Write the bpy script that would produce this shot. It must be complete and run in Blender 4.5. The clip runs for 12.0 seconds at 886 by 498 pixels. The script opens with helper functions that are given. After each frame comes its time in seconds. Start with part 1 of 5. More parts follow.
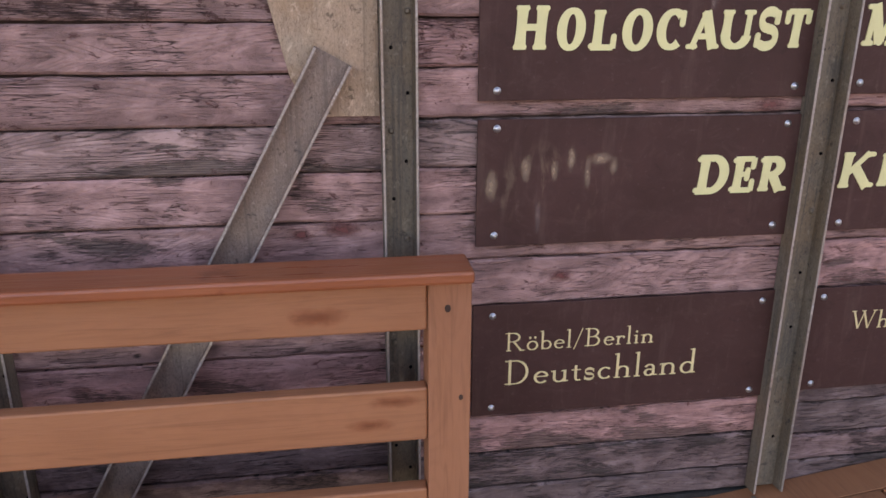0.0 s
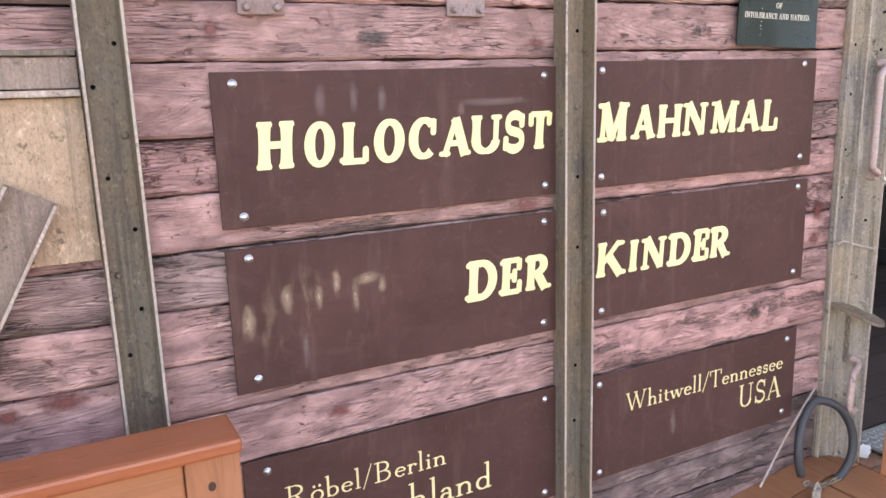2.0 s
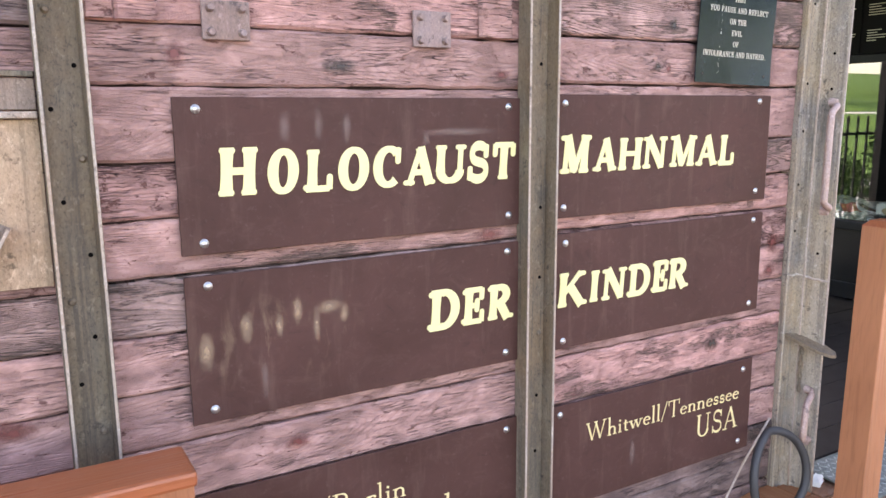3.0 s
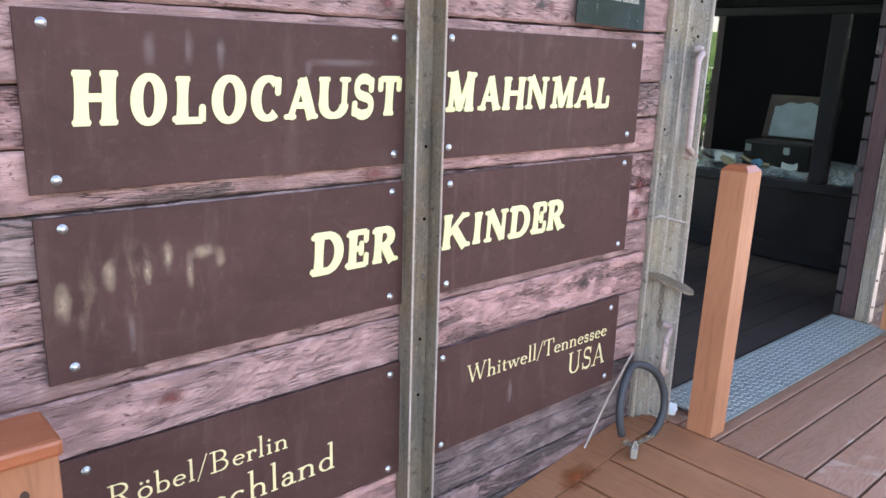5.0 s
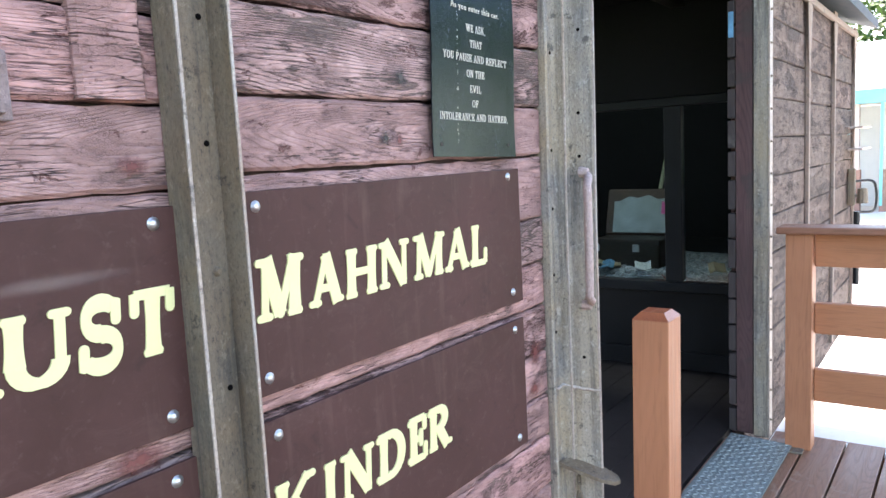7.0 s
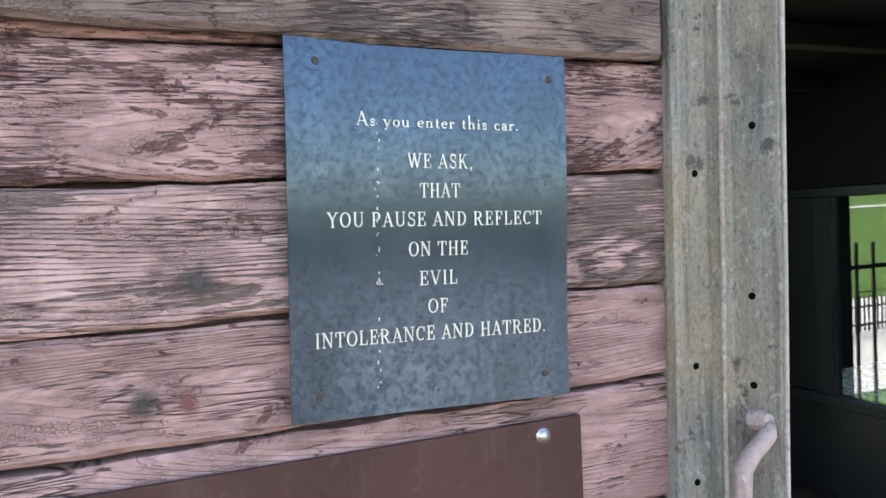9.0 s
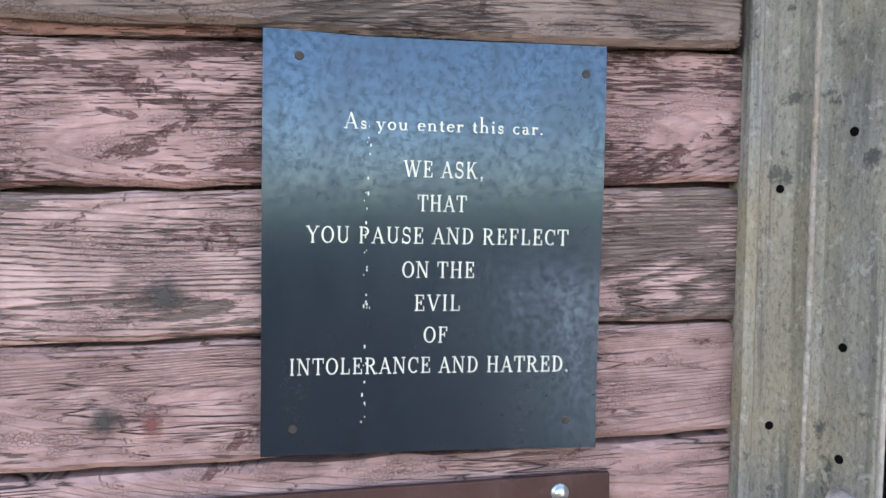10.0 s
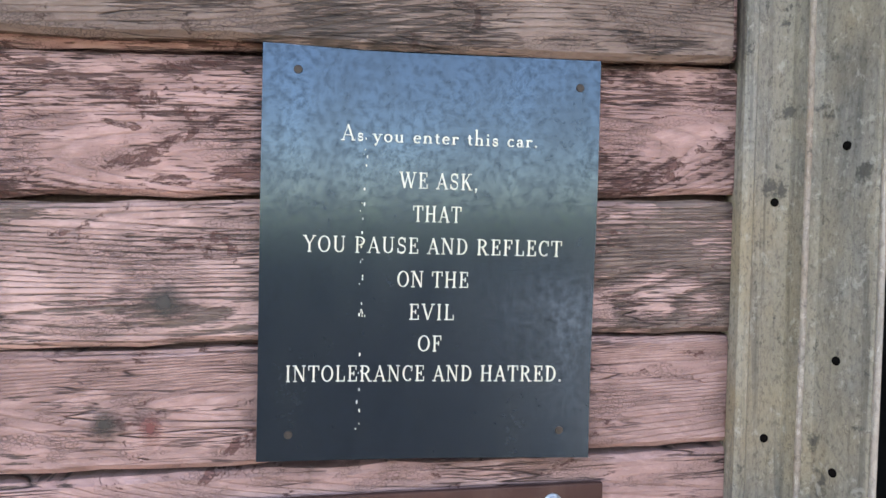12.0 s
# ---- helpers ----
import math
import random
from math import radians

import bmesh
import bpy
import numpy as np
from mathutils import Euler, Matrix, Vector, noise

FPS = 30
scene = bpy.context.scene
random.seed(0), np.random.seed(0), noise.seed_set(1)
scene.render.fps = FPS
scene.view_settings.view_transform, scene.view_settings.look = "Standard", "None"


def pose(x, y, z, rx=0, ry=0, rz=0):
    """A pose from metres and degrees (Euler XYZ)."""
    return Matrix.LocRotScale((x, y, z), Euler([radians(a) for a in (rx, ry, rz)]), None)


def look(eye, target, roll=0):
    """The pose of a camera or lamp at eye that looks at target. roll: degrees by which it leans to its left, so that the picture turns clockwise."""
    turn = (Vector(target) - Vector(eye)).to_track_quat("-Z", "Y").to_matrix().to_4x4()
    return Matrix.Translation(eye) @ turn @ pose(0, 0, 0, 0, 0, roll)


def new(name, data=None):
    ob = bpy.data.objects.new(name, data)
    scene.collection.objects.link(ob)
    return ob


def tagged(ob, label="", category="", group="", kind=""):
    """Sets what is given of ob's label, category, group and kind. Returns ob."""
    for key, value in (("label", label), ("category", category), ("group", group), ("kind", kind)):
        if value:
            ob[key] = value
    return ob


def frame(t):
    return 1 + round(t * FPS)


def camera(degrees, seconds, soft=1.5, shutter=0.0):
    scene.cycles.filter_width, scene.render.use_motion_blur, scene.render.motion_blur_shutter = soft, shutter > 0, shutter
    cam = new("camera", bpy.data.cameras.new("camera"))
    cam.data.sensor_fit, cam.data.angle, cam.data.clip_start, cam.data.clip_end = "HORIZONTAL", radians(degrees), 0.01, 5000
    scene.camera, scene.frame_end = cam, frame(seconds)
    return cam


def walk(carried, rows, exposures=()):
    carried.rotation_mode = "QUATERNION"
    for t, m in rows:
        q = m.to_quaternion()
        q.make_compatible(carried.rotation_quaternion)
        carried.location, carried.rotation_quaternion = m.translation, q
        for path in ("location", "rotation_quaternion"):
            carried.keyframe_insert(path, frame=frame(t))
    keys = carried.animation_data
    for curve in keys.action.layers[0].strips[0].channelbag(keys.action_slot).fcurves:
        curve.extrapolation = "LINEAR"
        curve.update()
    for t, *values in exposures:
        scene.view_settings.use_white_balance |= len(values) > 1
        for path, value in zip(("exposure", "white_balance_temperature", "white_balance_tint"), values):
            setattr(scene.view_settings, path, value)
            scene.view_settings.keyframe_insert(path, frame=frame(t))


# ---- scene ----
cam = camera(60.7, 12.0)
METRES, EYE, TILT, LEAN, TURN = 2.7, 1.45, 0.0, 0.0, -7.1
# the clip's camera opens up as it turns to the signs
LIGHT = [(0.0, 2.0, 8150, 32), (0.5, 2.56, 8350, 32), (1.0, 2.8, 8450, 31), (1.5, 2.97, 8500, 29), (2.5, 3.09, 8350, 27), (4.5, 3.07, 7450, 22), (6.7, 3.02, 6950, 17), (8.3, 2.77, 7200, 13), (9.5, 2.85, 7200, 13), (10.2, 2.87, 7250, 13), (12.0, 2.87, 7800, 15)]
PATH = [
    (0, (0.059, 0.135, 1.431), (0.339, 2.014, 0.807), 0.2),
    (0.5, (0.117, 0.229, 1.412), (0.696, 2.018, 0.732), -0.3),
    (1, (0.163, 0.295, 1.427), (0.86, 2.051, 0.771), -1.5),
    (1.5, (0.133, 0.316, 1.454), (0.97, 2.058, 0.94), -1.7),
    (2, (0.103, 0.335, 1.476), (1.0, 2.074, 1.061), -1.8),
    (2.5, (0.098, 0.342, 1.485), (1.059, 2.058, 1.123), -1.1),
    (2.7, (0.1, 0.343, 1.485), (1.076, 2.053, 1.138), -0.9),
    (4.3, (0.084, 0.365, 1.466), (1.241, 1.925, 0.988), 1.8),
    (4.5, (0.075, 0.378, 1.452), (1.271, 1.903, 0.957), 2.0),
    (5, (0.079, 0.449, 1.462), (1.372, 1.893, 0.97), 1.8),
    (5.5, (0.219, 0.584, 1.494), (1.604, 1.99, 1.169), 0.7),
    (6, (0.333, 0.719, 1.51), (1.784, 2.064, 1.213), -1.0),
    (6.5, (0.427, 0.914, 1.533), (2.019, 2.095, 1.268), -2.3),
    (6.7, (0.474, 0.962, 1.543), (2.113, 2.079, 1.289), -2.8),
    (8.3, (1.339, 1.01, 1.71), (2.545, 2.601, 1.59), -5.2),
    (8.5, (1.433, 1.04, 1.721), (2.554, 2.693, 1.607), -5.5),
    (9, (1.678, 1.104, 1.768), (2.437, 2.953, 1.689), -2.7),
    (9.5, (1.84, 1.131, 1.8), (2.274, 3.081, 1.722), -1.8),
    (10, (1.876, 1.159, 1.799), (2.192, 3.13, 1.679), -0.6),
    (10.5, (1.887, 1.16, 1.799), (2.168, 3.138, 1.697), -0.2),
    (11, (1.884, 1.163, 1.797), (2.151, 3.143, 1.706), -0.0),
    (11.5, (1.885, 1.16, 1.8), (2.14, 3.142, 1.709), -0.2),
    (12, (1.896, 1.144, 1.797), (2.166, 3.124, 1.711), -0.2),
]
walk(cam, [(t, look(eye, target, roll)) for t, eye, target, roll in PATH], LIGHT)

# ---------------------------------------------------------------- world and sun
TO_SUN = Vector((0.45, 0.62, 0.64)).normalized()
world = bpy.data.worlds.new("sky")
scene.world = world
world.use_nodes = True
wn = world.node_tree.nodes
sky = wn.new("ShaderNodeTexSky")
sky.sky_type = "NISHITA"
sky.sun_disc = False
sky.sun_elevation = math.asin(TO_SUN.z)
sky.sun_rotation = math.atan2(TO_SUN.x, TO_SUN.y)
wn["Background"].inputs["Strength"].default_value = 0.15
world.node_tree.links.new(sky.outputs["Color"], wn["Background"].inputs["Color"])
sun = new("sun", bpy.data.lights.new("sun", "SUN"))
sun.data.energy, sun.data.angle, sun.data.color = 4.0, radians(0.6), (1.0, 0.95, 0.88)
sun.matrix_world = look(TO_SUN * 30, (0, 0, 0))


# ---------------------------------------------------------------- materials
class Nodes:
    """A small builder for procedural materials."""

    def __init__(self, name, rough=0.6, metal=0.0, spec=0.5):
        self.mat = bpy.data.materials.new(name)
        self.mat.use_nodes = True
        self.t = self.mat.node_tree
        self.b = self.t.nodes["Principled BSDF"]
        self.b.inputs["Roughness"].default_value = rough
        self.b.inputs["Metallic"].default_value = metal
        self.b.inputs["Specular IOR Level"].default_value = spec

    def n(self, kind, **props):
        node = self.t.nodes.new(kind)
        for k, v in props.items():
            node.inputs[k.replace("_", " ")].default_value = v
        return node

    def link(self, a, b):
        self.t.links.new(a, b)

    def coords(self, scale=(1, 1, 1), shift=None):
        co = self.t.nodes.new("ShaderNodeTexCoord")
        mp = self.t.nodes.new("ShaderNodeMapping")
        mp.inputs["Scale"].default_value = scale
        self.link(co.outputs["Object"], mp.inputs["Vector"])
        if shift:
            info = self.t.nodes.new("ShaderNodeObjectInfo")
            mul = self.t.nodes.new("ShaderNodeVectorMath")
            mul.operation = "SCALE"
            mul.inputs[0].default_value = shift
            self.link(info.outputs["Random"], mul.inputs["Scale"])
            self.link(mul.outputs[0], mp.inputs["Location"])
        return mp.outputs["Vector"]

    def noise(self, vec, scale, detail=5.0, rough=0.55, distort=0.0):
        node = self.n("ShaderNodeTexNoise", Scale=scale, Detail=detail, Roughness=rough, Distortion=distort)
        self.link(vec, node.inputs["Vector"])
        return node.outputs["Fac"]

    def ramp(self, fac, stops):
        node = self.t.nodes.new("ShaderNodeValToRGB")
        el = node.color_ramp.elements
        while len(el) < len(stops):
            el.new(0.5)
        for e, (p, c) in zip(el, stops):
            e.position = p
            e.color = (c, c, c, 1) if isinstance(c, (int, float)) else (*c, 1)
        self.link(fac, node.inputs["Fac"])
        return node.outputs["Color"]

    def mix(self, fac, a, b, mode="MIX"):
        node = self.t.nodes.new("ShaderNodeMix")
        node.data_type, node.blend_type = "RGBA", mode
        for sock, v in ((node.inputs[0], fac), (node.inputs[6], a), (node.inputs[7], b)):
            if isinstance(v, (int, float)):
                sock.default_value = v
            elif isinstance(v, tuple):
                sock.default_value = (*v, 1)
            else:
                self.link(v, sock)
        return node.outputs[2]

    def math(self, op, a, b=0.0):
        node = self.t.nodes.new("ShaderNodeMath")
        node.operation = op
        for sock, v in ((node.inputs[0], a), (node.inputs[1], b)):
            if isinstance(v, (int, float)):
                sock.default_value = v
            else:
                self.link(v, sock)
        return node.outputs[0]

    def figure(self, stretch, shift, lines):
        """The wood's figure: level lines of a long soft field, which close into loops round its heights."""
        field = self.noise(self.coords(stretch, shift), 1.5, 1.2, 0.4, 0.25)
        jitter = self.noise(self.coords(tuple(12 * q for q in stretch), shift), 1.5, 3, 0.6)
        wave = self.math("SINE", self.math("ADD", self.math("MULTIPLY", field, lines), self.math("MULTIPLY", jitter, 3.0)))
        return self.math("ADD", self.math("MULTIPLY", wave, 0.5), 0.5)

    def random(self):
        return self.t.nodes.new("ShaderNodeObjectInfo").outputs["Random"]

    def colour(self, c):
        if isinstance(c, tuple):
            self.b.inputs["Base Color"].default_value = (*c, 1)
        else:
            self.link(c, self.b.inputs["Base Color"])

    def rough(self, r):
        self.link(r, self.b.inputs["Roughness"])

    def bump(self, height, strength=0.4, distance=0.004):
        node = self.n("ShaderNodeBump", Strength=strength, Distance=distance)
        self.link(height, node.inputs["Height"])
        self.link(node.outputs["Normal"], self.b.inputs["Normal"])


def old_painted_wood(name, paint, wood, flake, wear, grain=0.5, chip=0.6, shift=(7.3, 0.0, 5.7)):
    """Thin faded paint on weathered boards that run along x: it has worn off along the grain first, then in flakes."""
    m = Nodes(name, 0.8, 0, 0.3)
    flat = m.coords((1, 1, 1), shift)
    # growth rings: a long soft field cut into sharp-edged late wood
    field = m.noise(m.coords((0.55, 0, 5.0), (17.3, 0.0, 25.7)), 1.3, 1.5, 0.35, 0.15)
    jitter = m.noise(m.coords((6, 1, 60), shift), 1.0, 3, 0.6)
    phase = m.math("FRACT", m.math("ADD", m.math("MULTIPLY", field, 88.0), m.math("MULTIPLY", jitter, 0.7)))
    ring = m.ramp(phase, [(0.0, 1.0), (0.3, 0.12), (0.82, 0.0), (1.0, 1.0)])
    fibre = m.noise(m.coords((12, 1, 400), shift), 1.0, 4, 0.7)
    dash = m.noise(m.coords((34, 1, 560), (2.9, 0.0, 6.1)), 1.0, 3, 0.62)
    # paint, blotched and chalky
    blotch = m.noise(flat, 9.0, 7, 0.68, 0.5)
    c = m.mix(m.ramp(blotch, [(0.32, 0.0), (0.66, 1.0)]), tuple(x * 0.78 for x in paint), tuple(min(1, x * 1.2) for x in paint))
    chalk = m.noise(m.coords((6, 1, 17), shift), 1.7, 8, 0.72, 0.4)
    c = m.mix(m.ramp(chalk, [(0.53, 0.0), (0.6, 0.5)]), c, tuple(min(1, 1.4 * x + 0.05) for x in paint))
    grime = m.noise(m.coords((3.1, 1, 11), (5.3, 0.0, 9.7)), 1.4, 7, 0.7, 0.6)
    c = m.mix(m.ramp(grime, [(0.52, 0.0), (0.68, 0.4)]), c, tuple(x * 0.5 for x in paint))
    c = m.mix(m.math("MULTIPLY", ring, 0.36 * grain + 0.06), c, tuple(x * 0.4 for x in paint))
    # worn through to timber along the late wood and the fibres
    zone = m.noise(m.coords((2.6, 1, 8.5), (8.8, 0.0, 3.4)), 1.3, 6, 0.62, 0.5)
    fac = m.math("ADD", zone, m.math("MULTIPLY", m.math("SUBTRACT", ring, 0.25), 0.07 * grain))
    fac = m.math("ADD", fac, m.math("MULTIPLY", m.math("SUBTRACT", fibre, 0.5), 0.3))
    fac = m.math("ADD", fac, m.math("MULTIPLY", m.math("SUBTRACT", dash, 0.5), 0.5))
    fac = m.math("ADD", fac, m.math("MULTIPLY", m.math("SUBTRACT", m.random(), 0.5), 0.12))
    bare = m.ramp(fac, [(wear, 0.0), (wear + 0.022, 1.0)])
    timber = m.mix(m.ramp(fibre, [(0.38, 0.0), (0.62, 1.0)]), tuple(min(1, x * 1.25) for x in wood), tuple(x * 0.38 for x in wood))
    timber = m.mix(m.math("MULTIPLY", ring, 0.6), timber, tuple(x * 0.3 for x in wood))
    c = m.mix(m.math("MULTIPLY", bare, 0.9), c, timber)
    # flakes with crisp edges
    chips = m.ramp(m.noise(m.coords((13, 1, 27), (2.1, 0.0, 4.9)), 1.3, 12, 0.78, 0.5), [(chip, 0.0), (chip + 0.012, 0.85)])
    c = m.mix(chips, c, flake)
    # splits
    split_a = m.ramp(m.noise(m.coords((1.6, 1, 34), (9.1, 0.0, 6.7)), 1.0, 3, 0.5, 0.3), [(0.495, 0.0), (0.5, 1.0), (0.505, 0.0)])
    split_b = m.ramp(m.noise(m.coords((5, 1, 110), (4.1, 0.0, 2.9)), 1.0, 3, 0.55, 0.3), [(0.488, 0.0), (0.5, 1.0), (0.512, 0.0)])
    gate = m.ramp(m.noise(flat, 6.1, 3, 0.5, 0.2), [(0.47, 0.0), (0.54, 1.0)])
    lines = m.math("MULTIPLY", m.math("MAXIMUM", split_a, m.math("MULTIPLY", split_b, 0.7)), gate)
    c = m.mix(m.math("MULTIPLY", lines, 0.9), c, (0.02, 0.014, 0.012))
    # fine crazing in the paint
    alli = m.n("ShaderNodeTexVoronoi", Scale=300.0)
    alli.feature = "DISTANCE_TO_EDGE"
    m.link(m.coords((0.8, 1.0, 1.3), shift), alli.inputs["Vector"])
    crazed = m.math("MULTIPLY", m.ramp(alli.outputs["Distance"], [(0.03, 1.0), (0.1, 0.0)]), m.ramp(chalk, [(0.42, 1.0), (0.5, 0.0)]))
    c = m.mix(m.math("MULTIPLY", crazed, 0.4), c, tuple(x * 0.3 for x in paint))
    # knots
    vor = m.n("ShaderNodeTexVoronoi", Scale=3.2)
    m.link(m.coords((1.0, 1.0, 1.7), (3.7, 0.0, 1.3)), vor.inputs["Vector"])
    knot = m.ramp(m.math("ADD", vor.outputs["Distance"], m.math("MULTIPLY", chalk, 0.12)), [(0.08, 1.0), (0.1, 0.0)])
    c = m.mix(m.math("MULTIPLY", knot, 0.85), c, (0.035, 0.022, 0.018))
    tone = m.ramp(m.random(), [(0.0, (0.8, 0.82, 0.82)), (0.5, (1.0, 1.0, 1.0)), (1.0, (1.14, 1.06, 1.06))])
    c = m.mix(1.0, c, tone, "MULTIPLY")
    m.colour(c)
    low = m.math("ADD", m.math("MULTIPLY", bare, 0.5), m.math("MULTIPLY", fibre, 0.35))
    low = m.math("ADD", low, m.math("MULTIPLY", ring, 0.25))
    low = m.math("ADD", low, m.math("ADD", m.math("MULTIPLY", lines, 1.2), m.math("MULTIPLY", chips, 0.5)))
    low = m.math("ADD", low, m.math("ADD", knot, m.math("MULTIPLY", crazed, 0.3)))
    m.bump(m.math("SUBTRACT", m.math("ADD", m.math("MULTIPLY", chalk, 0.6), 1.0), low), 1.0, 0.004)
    return m.mat


def painted_timber(name, tone_a, tone_b, along, rough=0.5, worn=(0.2, 0.12, 0.07), amount=0.66, figured=0.12):
    """Opaque deck stain with some grain telegraphing through. along: the axis of the grain."""
    m = Nodes(name, rough, 0, 0.45)
    stretch = {"x": (1.5, 26, 26), "y": (26, 1.5, 26), "z": (26, 26, 1.5)}[along]
    v = m.coords(stretch, (5.1, 7.7, 3.3))
    grain = m.noise(v, 2.2, 5, 0.6, 1.8)
    broad = m.noise(m.coords((1, 1, 1), (4.4, 2.2, 8.1)), 2.6, 5, 0.55)
    c = m.mix(m.ramp(broad, [(0.3, 0.0), (0.7, 1.0)]), tone_a, tone_b)
    c = m.mix(m.ramp(grain, [(0.5, 0.0), (0.68, 0.4)]), c, tuple(x * 0.55 for x in tone_a))
    fig = m.figure({"x": (0.8, 6, 6), "y": (6, 0.8, 6), "z": (6, 6, 0.8)}[along], (11.3, 23.1, 5.7), 170.0)
    c = m.mix(m.math("MULTIPLY", m.ramp(fig, [(0.55, 0.0), (1.0, 1.0)]), figured), c, tuple(x * 0.6 for x in tone_a))
    scuff = m.ramp(m.noise(m.coords((2.2, 2.2, 2.2), (3.9, 6.1, 1.7)), 1.6, 6, 0.65, 0.4), [(amount, 0.0), (amount + 0.06, 0.75)])
    c = m.mix(scuff, c, worn)
    c = m.mix(1.0, c, m.ramp(m.random(), [(0, 0.88), (1, 1.1)]), "MULTIPLY")
    m.colour(c)
    m.rough(m.ramp(m.noise(v, 1.2, 4), [(0.3, rough - 0.1), (0.7, rough + 0.15)]))
    m.bump(grain, 0.5, 0.002)
    return m.mat


def old_steel(name, base, dark, rust, rough=0.55, metal=0.35):
    m = Nodes(name, rough, metal, 0.5)
    v = m.coords((1, 1, 1), (3.3, 5.5, 7.7))
    long = m.noise(m.coords((9, 9, 1.4), (3.3, 5.5, 7.7)), 2.4, 6, 0.65, 0.6)
    spots = m.noise(v, 26, 6, 0.7)
    broad = m.noise(v, 4, 5, 0.6)
    c = m.mix(m.ramp(long, [(0.35, 0.0), (0.65, 1.0)]), dark, base)
    c = m.mix(m.ramp(broad, [(0.42, 0.0), (0.62, 0.8)]), c, rust)
    fine = m.noise(m.coords((240, 240, 130), (3.3, 5.5, 7.7)), 1.0, 8, 0.8, 0.4)
    band = m.noise(m.coords((26, 26, 0.7), (3.3, 5.5, 7.7)), 1.0, 3, 0.55, 0.2)
    c = m.mix(m.ramp(band, [(0.44, 0.0), (0.58, 0.7)]), c, tuple(0.55 * a + 0.45 * b for a, b in zip(base, rust)))
    c = m.mix(m.ramp(fine, [(0.5, 0.0), (0.64, 0.65)]), c, tuple(x * 0.45 for x in dark))
    c = m.mix(m.ramp(fine, [(0.3, 0.5), (0.44, 0.0)]), c, tuple(min(1, x * 1.5) for x in base))
    c = m.mix(m.ramp(spots, [(0.6, 0.0), (0.66, 0.75)]), c, tuple(x * 0.35 for x in dark))
    runs = m.noise(m.coords((55, 55, 1.6), (6.1, 2.9, 3.7)), 1.0, 6, 0.65, 0.4)
    c = m.mix(m.ramp(runs, [(0.54, 0.0), (0.64, 0.6)]), c, tuple(x * 0.8 for x in dark))
    scab = m.noise(m.coords((1, 1, 0.7), (1.7, 2.3, 4.1)), 62, 9, 0.76, 0.3)
    c = m.mix(m.ramp(scab, [(0.575, 0.0), (0.61, 0.32)]), c, tuple(min(1, x * 1.7) for x in base))
    c = m.mix(m.ramp(scab, [(0.36, 0.75), (0.39, 0.0)]), c, tuple(x * 0.5 for x in dark))
    m.colour(c)
    m.rough(m.ramp(long, [(0.3, rough - 0.12), (0.7, rough + 0.2)]))
    m.bump(m.math("ADD", m.math("MULTIPLY", fine, 0.8), m.math("ADD", m.math("MULTIPLY", spots, 0.6), broad)), 0.8, 0.004)
    return m.mat


def plain(name, col, rough=0.6, metal=0.0, vary=0.15, scale=6.0, bump=0.15, spec=0.5):
    m = Nodes(name, rough, metal, spec)
    v = m.coords()
    a = m.noise(v, scale, 6, 0.6)
    f = m.noise(v, scale * 14, 4, 0.6)
    c = m.mix(m.ramp(a, [(0.3, 0.0), (0.7, 1.0)]), tuple(x * (1 - vary) for x in col), tuple(min(1, x * (1 + vary)) for x in col))
    c = m.mix(m.math("MULTIPLY", m.ramp(f, [(0.5, 0.0), (0.7, 1.0)]), vary), c, tuple(x * 0.5 for x in col))
    m.colour(c)
    m.rough(m.ramp(a, [(0.3, max(0.02, rough - 0.08)), (0.7, min(1, rough + 0.1))]))
    m.bump(f, bump, 0.002)
    return m.mat


PINK_WOOD = old_painted_wood("faded_pink_boards", (0.42, 0.238, 0.21), (0.215, 0.14, 0.117), (0.17, 0.07, 0.06), 0.6, 0.3)
WORN_WOOD = old_painted_wood("flaked_maroon_boards", (0.355, 0.205, 0.182), (0.125, 0.062, 0.052), (0.12, 0.052, 0.044), 0.53, 0.7, 0.555)
FIGURED_WOOD = old_painted_wood("figured_pink_boards", (0.365, 0.235, 0.208), (0.2, 0.145, 0.12), (0.16, 0.08, 0.068), 0.57, 1.3)
# greyed worn paint, darkened further to carry the shade near the deck
DIRTY_SHADED_WOOD = old_painted_wood("greyed_shaded_pink_boards", (0.2, 0.132, 0.122), (0.105, 0.078, 0.068), (0.1, 0.06, 0.055), 0.575, 0.4)
GREY_WOOD = old_painted_wood("bare_grey_boards", (0.175, 0.118, 0.093), (0.1, 0.068, 0.054), (0.085, 0.05, 0.04), 0.55, 1.0)
RAIL_WOOD = painted_timber("orange_brown_rail", (0.35, 0.135, 0.06), (0.41, 0.165, 0.075), "x", 0.5, (0.24, 0.08, 0.03), 0.74, 0.07)
CAP_WOOD = painted_timber("red_brown_cap", (0.27, 0.075, 0.03), (0.33, 0.1, 0.042), "x", 0.35, (0.16, 0.04, 0.015), 0.6)
POST_WOOD = painted_timber("orange_brown_post", (0.32, 0.125, 0.06), (0.385, 0.157, 0.077), "z", 0.5, (0.3, 0.1, 0.04), 0.68, 0.1)
RAMP_WOOD = painted_timber("ramp_boards", (0.27, 0.105, 0.045), (0.33, 0.14, 0.062), "y", 0.48, (0.2, 0.055, 0.02), 0.66)
DECK_WOOD = painted_timber("landing_boards", (0.27, 0.13, 0.075), (0.33, 0.17, 0.11), "x", 0.42, (0.36, 0.26, 0.2), 0.6, 0.4)
JAMB_WOOD = painted_timber("dull_red_jamb", (0.06, 0.03, 0.029), (0.095, 0.047, 0.045), "z", 0.75, (0.05, 0.036, 0.032), 0.56, 0.4)
